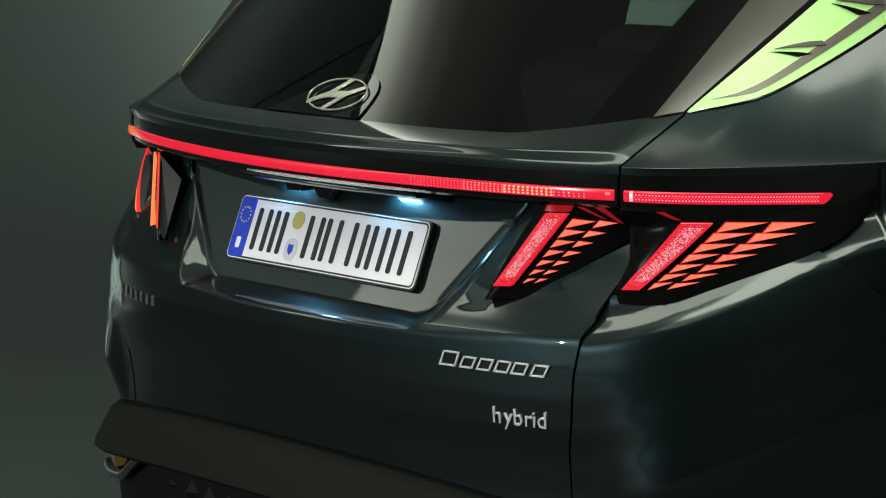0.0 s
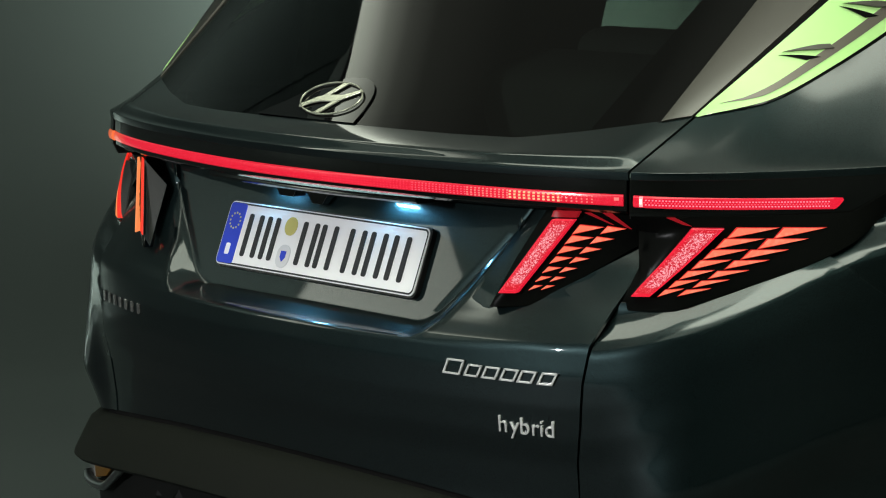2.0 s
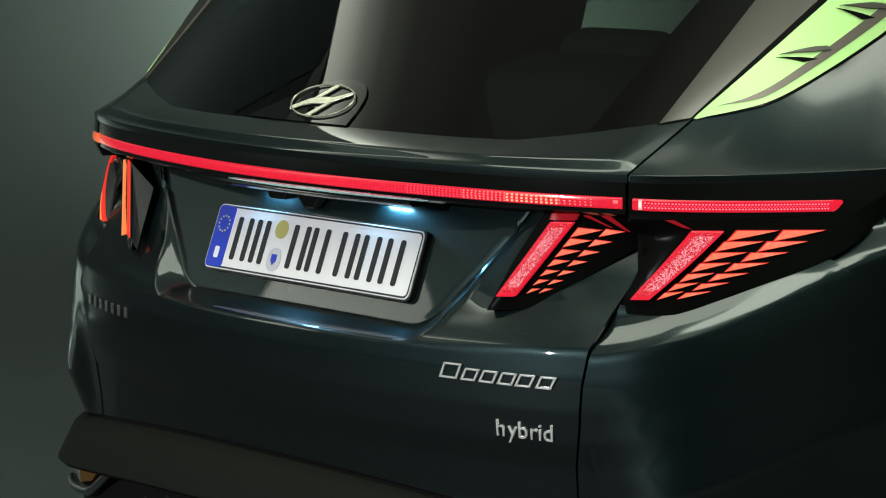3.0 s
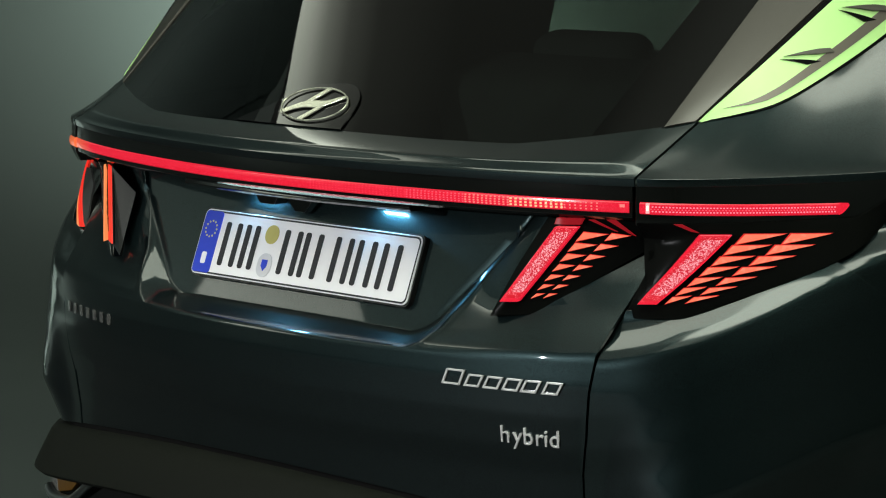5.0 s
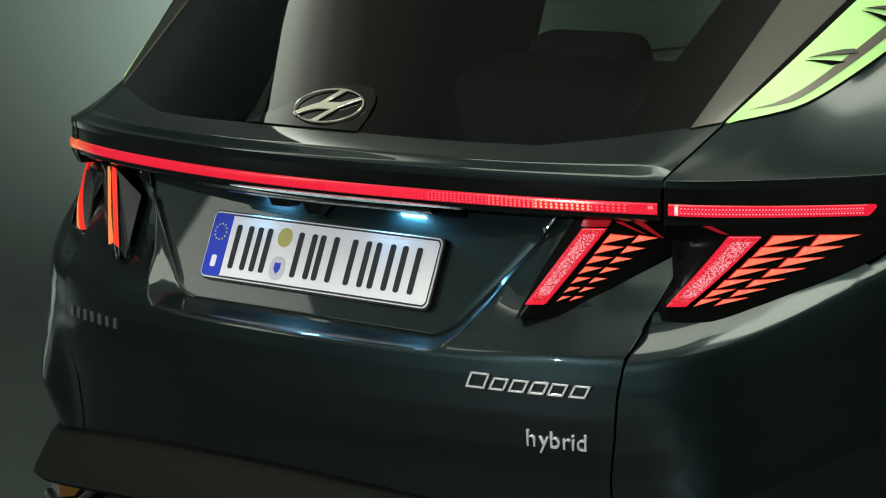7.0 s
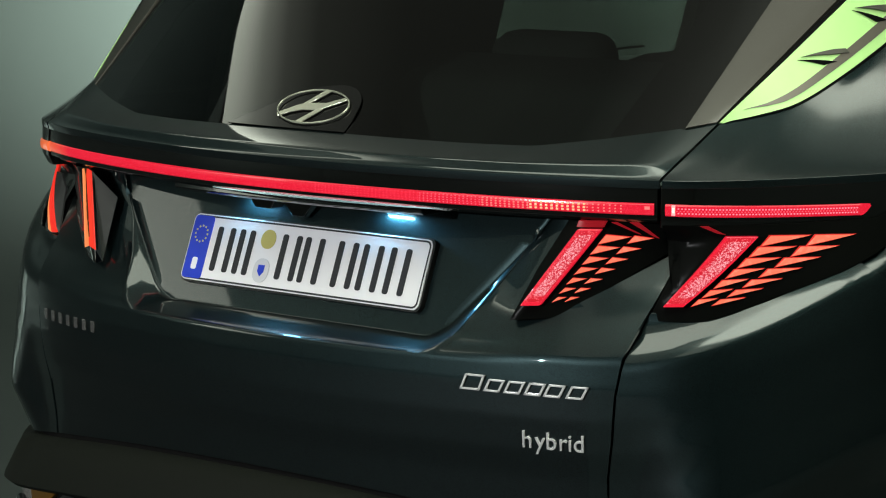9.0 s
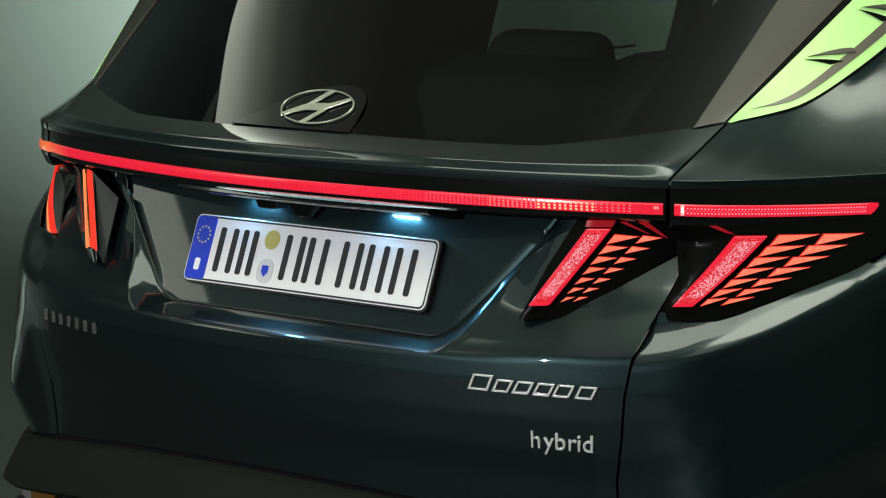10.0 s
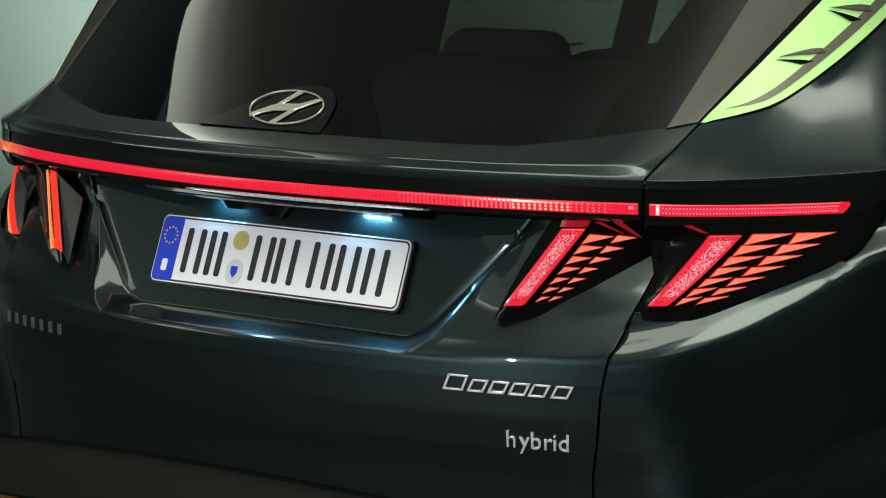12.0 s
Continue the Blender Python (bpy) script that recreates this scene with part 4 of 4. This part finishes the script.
part("band_bar", slab(rounded_rect(0.012, 0.020, 0.003, 2), 0.0004, lifted(-0.2345, -0.028, 0.0038)), PLATE, plate, "white bar", smooth=0)
for x, w in ((-.178, .040), (-.130, .034), (-.030, .042), (.020, .042), (.092, .042), (.145, .042), (.202, .042)):
    for side in (-1, 1):
        part("plate_bar", slab(rounded_rect(0.0115, 0.075, 0.004, 3), 0.0016, lifted(x + side * (w / 2 - 0.0058), 0, 0.003)), INK, plate, "dark upright bar", bevel=0.0005)
part("round_seal", slab(rounded_rect(0.032, 0.032, 0.0155, 6), 0.001, lifted(-0.0825, 0.026, 0.003)), SEAL, plate, "round gold seal", smooth=0)
part("round_seal", slab(rounded_rect(0.034, 0.040, 0.016, 6), 0.001, lifted(-0.0825, -0.026, 0.003)), SEAL_PALE, plate, "pale oval seal", smooth=0)
part("seal_shield", slab([(-.007, .009), (.007, .009), (.007, -.002), (0, -.010), (-.007, -.002)], 0.0005, lifted(-0.0825, -0.026, 0.004)), BLUE, plate, "small blue shield", smooth=0)

# trim strip over the plate, with lamps, camera and release button
trim_prof = [(-0.008, 1.036), (-0.006, 1.030), (-0.012, 1.025), (-0.075, 1.023), (-0.075, 1.036)]
strip = part("plate_lamp_strip", sweep(trim_prof, -0.262, 0.275), BLACK, car, "glossy black strip over the plate", bevel=0.001)
# reflection on the black strip's lower lip, built as a pale strip tapering to both ends
bm = bmesh.new()
rows = []
for k in range(49):
    x = -0.150 + 0.470 * k / 48
    h = 0.0005 + 0.0026 * math.sqrt(max(0.0, 1 - abs((x - 0.085) / 0.236) ** 3))
    rows.append([on_plan(x, o, 1.0400 + h * f) for o, f in ((0.0018, -1.0), (0.0050, -0.6), (0.0046, 0.2), (0.0018, 1.0))])
grid_mesh(bm, rows)
part("strip_sheen", bm, LIP_SHEEN, strip, "slim tapering reflection built along the lower lip", solid=0.002)
for lx in (-0.135, 0.160):
    part("plate_lamp", rounded_box((0.056, 0.010, 0.004), Matrix.Translation((lx, 0.034, 1.0185)), 0.0018), PLATE_LAMP, car, "small bluish white plate lamp")


def wedge(top, foot, height, depth, at):
    """A small housing that narrows downwards."""
    bm = bmesh.new()
    ends = [[bm.verts.new(Vector(at) + Vector((x, y, z))) for x, z in ((-top / 2, 0), (top / 2, 0), (foot / 2, -height), (-foot / 2, -height))] for y in (-depth / 2, depth / 2)]
    for k in range(4):
        bm.faces.new((ends[0][k], ends[0][(k + 1) % 4], ends[1][(k + 1) % 4], ends[1][k]))
    bm.faces.new(ends[0])
    bm.faces.new(ends[1][::-1])
    return bm


part("rear_camera", wedge(0.066, 0.034, 0.022, 0.030, (-0.092, 0.022, 1.026)), BLACK, car, "small black rear camera", bevel=0.002)
part("release_button", wedge(0.070, 0.026, 0.026, 0.024, (-0.028, 0.034, 1.020)), BLACK, car, "black tailgate release button", bevel=0.002)

# ---- badges ----


def letter(ch, size, m, name, mat, parent):
    data = bpy.data.curves.new("letter", "FONT")
    data.body, data.size, data.extrude, data.bevel_depth, data.offset = ch, size, 0.0014, 0.0003, -0.0002
    tmp = bpy.data.objects.new("letter_source", data)
    scene.collection.objects.link(tmp)
    dg = bpy.context.evaluated_depsgraph_get()
    me = bpy.data.meshes.new_from_object(tmp.evaluated_get(dg))
    w = max(v.co.x for v in me.vertices) - min(v.co.x for v in me.vertices)
    lo = min(v.co.x for v in me.vertices)
    me.transform(m @ Matrix.Translation((-lo, 0, 0)))
    bpy.data.objects.remove(tmp)
    bpy.data.curves.remove(data)
    me.materials.clear()
    me.materials.append(mat)
    ob = new(name, me)
    ob.parent = parent
    return ob, w


badge = new("hybrid_badge")
badge.parent = car
badge["label"] = "chrome lettering that reads hybrid"
along = 0.4790
WORD = "hybrid"
for ch, adv in zip(WORD, (.0192, .0182, .0200, .0135, .0080, .02)):
    m = body_frame(along, 0.7025, 0.0018, False)
    letter(ch, 0.0370, m, "letter", LETTER, badge)
    along += adv

for nm, s_list, z0, h, lean, w, lab in (("model_badge", (.379, .418, .450, .482, .512, .546), .7815, .021, .0085, .027, "chrome model badge drawn as slanting bars"), ("maker_badge", (-.586, -.559, -.532, -.505, -.478, -.451, -.424), .774, .020, 0.0, .017, "chrome maker badge drawn as plain bars")):
    holder_e = new(nm)
    holder_e.parent = car
    holder_e["label"] = lab
    for k, s in enumerate(s_list):
        hh = h * (1.15 if k == 0 and nm == "model_badge" else 0.92)
        ww = w * (1.25 if k == 0 and nm == "model_badge" else 1)
        m = body_frame(s, z0, 0.0006, False)
        t = 0.0030
        if nm == "model_badge":
            # a slanted frame for each character
            top = [(lean, hh - t), (ww + lean, hh - t), (ww + lean * 1.2, hh), (lean * 1.2, hh)]
            foot = [(0, 0), (ww, 0), (ww + lean * .2, t), (lean * .2, t)]
            near = [(0, 0), (t * 1.3, 0), (t * 1.3 + lean * 1.2, hh), (lean * 1.2, hh)]
            rest = [(ww - t * 1.3, 0), (ww, 0), (ww + lean * 1.2, hh), (ww - t * 1.3 + lean * 1.2, hh)]
            sides = (top, foot, near, rest)
        else:
            sides = ([(0, 0), (0.011, 0), (0.011, hh), (0, hh)],)
        for outline in sides:
            part("badge_bar", slab(outline, 0.003, m), LETTER if nm == "model_badge" else BADGE, holder_e, bevel=0.0005)

# ---- lower cladding, reflectors and grille ----
clad = []
for o, dz in ((.030, .0), (.046, -.002), (.062, -.010), (.078, -.040), (.094, -.072), (.096, -.080), (.088, -.087), (.030, -.092)):
    clad.append((o, dz))
bm = bmesh.new()
grid_mesh(bm, [[on_plan(s, o + 0.004 * min(1, abs(s) / .8), bumper_foot(s) - 0.003 - 0.004 * min(1, max(0, (0.70 - abs(s)) / 0.05)) + dz) for s in np.linspace(-1.34, 1.34, 150)] for o, dz in clad])
part("bumper_cladding", bm, CLAD, car, "matt grey-black bumper cladding", smooth=40, solid=0.006)
bm = bmesh.new()
grid_mesh(bm, [[on_plan(s, o, bumper_foot(s) + dz) for s in np.linspace(-.70, .70, 90)] for o, dz in ((.0325, .001), (.0345, -.006), (.036, -.009))])
part("bumper_joint", bm, DARK, car, "dark joint above the cladding", smooth=60, solid=0.004)
bm = bmesh.new()
grid_mesh(bm, [[on_plan(s, o + 0.038 * min(1.0, max(0.0, (abs(s) - 0.38) / 0.15)), z) for s in np.linspace(-1.3, 1.3, 100)] for o, z in ((.028, .52), (.020, .43), (.012, .34), (-.03, .27), (-.12, .22))])
grille = part("lower_grille", bm, STUD, car, "dark lower bumper grille", smooth=60, solid=0.005)
# pyramid studs of the grille
bm = bmesh.new()
for s in np.arange(-0.56, 0.561, 0.07):
    for r in range(3):
        m = Matrix.Translation(on_plan(s + 0.035 * (r % 2), 0.026 - 0.004 * r, 0.445 - 0.045 * r))
        bmesh.ops.create_cone(bm, cap_ends=True, segments=4, radius1=0.034, radius2=0.002, depth=0.02, matrix=m @ pose(0, 0, 0, 90, 0, 0))
part("grille_studs", bm, STUD, car, "diamond studs in the lower grille", smooth=0)
bm = sweep([(.060, .300), (.066, .330), (.060, .365), (.045, .372), (.03, .36), (.03, .30)], -0.52, 0.52)
part("skid_plate", bm, RIM, car, "silver-grey skid plate", bevel=0.002)
for q in (1, -1):
    lens = [(.498 * q, .505), (.660 * q, .490), (.646 * q, .432), (.572 * q, .4514)]
    part("corner_reflector", drape(lens, lambda s, z, a: on_plan(s, 0.070 + a, z), 0.04), AMBER, car, "amber-brown corner reflector", bevel=0.002)
    clear = [(.663 * q, .490), (.705 * q, .492), (.700 * q, .436), (.649 * q, .432)]
    part("corner_lens", drape(clear, lambda s, z, a: on_plan(s, 0.070 + a, z), 0.04), CLEAR, car, "pale clear lens beside the reflector", bevel=0.002)
    path = spline([(.440 * q, .508), (.487 * q, .480), (.547 * q, .445), (.583 * q, .432), (.664 * q, .4218), (.700 * q, .427)], 5)
    bm = bmesh.new()
    rings = []
    for s, z in path:
        p = on_plan(s, 0.074, z)
        f = body_frame(s, z, 0.0, True)
        rings.append([bm.verts.new(p + f.to_3x3() @ Vector((0.3 * 0.010 * math.cos(a), 0.010 * math.cos(a), 0.009 * math.sin(a)))) for a in np.linspace(0, 2 * math.pi, 11)[:-1]])
    for a_, b_ in zip(rings, rings[1:]):
        for k in range(10):
            bm.faces.new((a_[k], a_[(k + 1) % 10], b_[(k + 1) % 10], b_[k]))
    bm.faces.new(rings[0])
    bm.faces.new(rings[-1][::-1])
    part("reflector_trim", bm, RIM, car, "silver tube trim under the reflector", smooth=70)

# ---- cabin seen through the glass, roof, nose and wheels ----
part("seat_bench", rounded_box((1.25, 0.22, 0.62), pose(0, 1.07, 0.855, 14, 0, 0), 0.05), TRIM, car, "dark rear seat back")
for hx in (-0.37, 0.37):
    part("headrest", rounded_box((0.28, 0.11, 0.16), pose(hx, 1.13, 1.135, 12, 0, 0), 0.045, 4), TRIM, car, "dark headrest")
part("front_seat", rounded_box((0.5, 0.2, 0.75), pose(-0.38, 2.35, 0.95, 12, 0, 0), 0.07), TRIM, car, "dark front seat back")
part("front_seat", rounded_box((0.5, 0.2, 0.75), pose(0.38, 2.35, 0.95, 12, 0, 0), 0.07), TRIM, car, "dark front seat back")
part("cargo_floor", rounded_box((1.3, 0.9, 0.05), Matrix.Translation((0, 0.62, 0.78)), 0.01), TRIM, car, "dark luggage floor")
bm = bmesh.new()
grid_mesh(bm, [[Vector((x * (1 - 0.0 * t), 0.50 + 2.1 * t, 1.615 + 0.05 * math.sin(math.pi * (0.25 + 0.5 * t)) - 0.06 * (x / 0.62) ** 4)) for x in np.linspace(-.62, .62, 25)] for t in np.linspace(0, 1, 20)])
part("roof", bm, PAINT, car, "painted roof panel", smooth=60, solid=0.02)
for q in (1, -1):
    # inner trim beside the luggage space, with the small quarter light left open
    outline = [(0.55, 1.04), (1.36, 1.04), (1.36, 1.62), (1.12, 1.62), (1.12, 1.285), (1.05, 1.25), (0.98, 1.285), (0.98, 1.62), (0.55, 1.62)]
    bm = drape(outline, lambda y, z, a: Vector((q * (0.775 - 0.30 * (z - 1.07) + a), y, z)), 0.03, 0.3)
    part("side_trim", bm, TRIM, car, "dark inner side trim")
    bm = bmesh.new()
    for z, x in ((1.07, 0.775), (1.62, 0.61)):
        box(bm, (0.03, 0.10, 0.02), Matrix.Translation((q * x, 2.16, z)))
    bmesh.ops.convex_hull(bm, input=bm.verts)
    part("window_post", bm, PILLAR, car, "black window post")
    bm = bmesh.new()
    grid_mesh(bm, [[Vector((q * (0.77 - 0.16 * t), y, 1.10 + 0.50 * t)) for y in np.linspace(1.35, 2.68, 20)] for t in np.linspace(0, 1, 6)])
    pane(part("side_window", bm, SIDE_GLASS, car, "clear side window", outward=-1))
    bm = bmesh.new()
    grid_mesh(bm, [[Vector((q * x, y, z)) for y in np.linspace(0.86, 1.96, 14)] for x, z in ((0.903, 1.101), (0.885, 1.108), (0.80, 1.117), (0.762, 1.122))])
    part("door_shoulder", bm, PAINT, car, "painted strip below the side windows", smooth=60, solid=0.006)
    bm = bmesh.new()
    grid_mesh(bm, [[Vector((q * (0.908 - 0.05 * max(0, (y - 3.2) / 1.15) ** 2 + o), y, z)) for y in np.linspace(1.97, 4.28, 40)] for o, z in ((-.14, 1.10), (-.02, 1.06), (0.0, 0.95), (0.0, 0.7), (0.0, 0.5), (-.03, 0.32))])
    part("side_panel", bm, PAINT, car, "painted side panel with doors", smooth=60, solid=0.01)
bm = bmesh.new()
grid_mesh(bm, [[Vector((x, y - 0.12 * (x / .8) ** 2, z - 0.02 * (x / .8) ** 2)) for x in np.linspace(-.86, .86, 21)] for y, z in ((3.25, 1.07), (3.7, 1.02), (4.1, .95), (4.32, .84), (4.42, .68), (4.40, .45), (4.30, .30))])
part("bonnet", bm, PAINT, car, "painted bonnet and nose", smooth=60, solid=0.01)
bm = bmesh.new()
grid_mesh(bm, [[Vector((x * (1 - .16 * t), 3.28 - 0.66 * t - .1 * (x / .8) ** 2, 1.07 + .53 * t)) for x in np.linspace(-.76, .76, 15)] for t in np.linspace(0, 1, 6)])
pane(part("windscreen", bm, SIDE_GLASS, car, "clear windscreen", outward=-1))
part("underbody", rounded_box((1.45, 3.9, 0.12), Matrix.Translation((0, 2.2, 0.30)), 0.04), DARK, car, "dark underbody")


def wheel(x, y):
    q = 1 if x > 0 else -1
    bm = bmesh.new()
    prof = [(-.11, .24), (-.115, .30), (-.10, .345), (-.05, .36), (.05, .36), (.10, .345), (.115, .30), (.11, .24)]
    rings = [[bm.verts.new((w, r * math.cos(a), r * math.sin(a))) for w, r in prof] for a in np.linspace(0, 2 * math.pi, 41)[:-1]]
    for k in range(40):
        for j in range(len(prof)):
            bm.faces.new((rings[k][j], rings[(k + 1) % 40][j], rings[(k + 1) % 40][(j + 1) % 8], rings[k][(j + 1) % 8]))
    bmesh.ops.translate(bm, vec=(x, y, 0.36), verts=bm.verts)
    w = part("wheel", bm, TYRE, car, "black tyre on a grey alloy wheel")
    bm = bmesh.new()
    bmesh.ops.create_cone(bm, cap_ends=True, segments=32, radius1=0.24, radius2=0.20, depth=0.18, matrix=Matrix.Translation((x, y, 0.36)) @ pose(0, 0, 0, 0, 90 * q, 0))
    for k in range(5):
        box(bm, (0.03, 0.05, 0.36), Matrix.Translation((x + 0.085 * q, y, 0.36)) @ pose(0, 0, 0, 72 * k, 0, 0) @ Matrix.Translation((0, 0, 0.0)))
    part("rim", bm, RIM, w, "grey alloy rim")


for wx in (-.77, .77):
    for wy in (0.86, 3.54):
        wheel(wx, wy)

# dark backing behind every joint of the tail
bm = bmesh.new()
grid_mesh(bm, [[on_plan(s, o, z) for s in np.linspace(-1.25, 1.25, 90)] for o, z in ((-.10, 1.085), (-.105, 1.02), (-.08, .9), (-.03, .82), (-.02, .7), (-.02, .5))])
part("inner_structure", bm, DARK, car, "dark inner body structure", smooth=60)
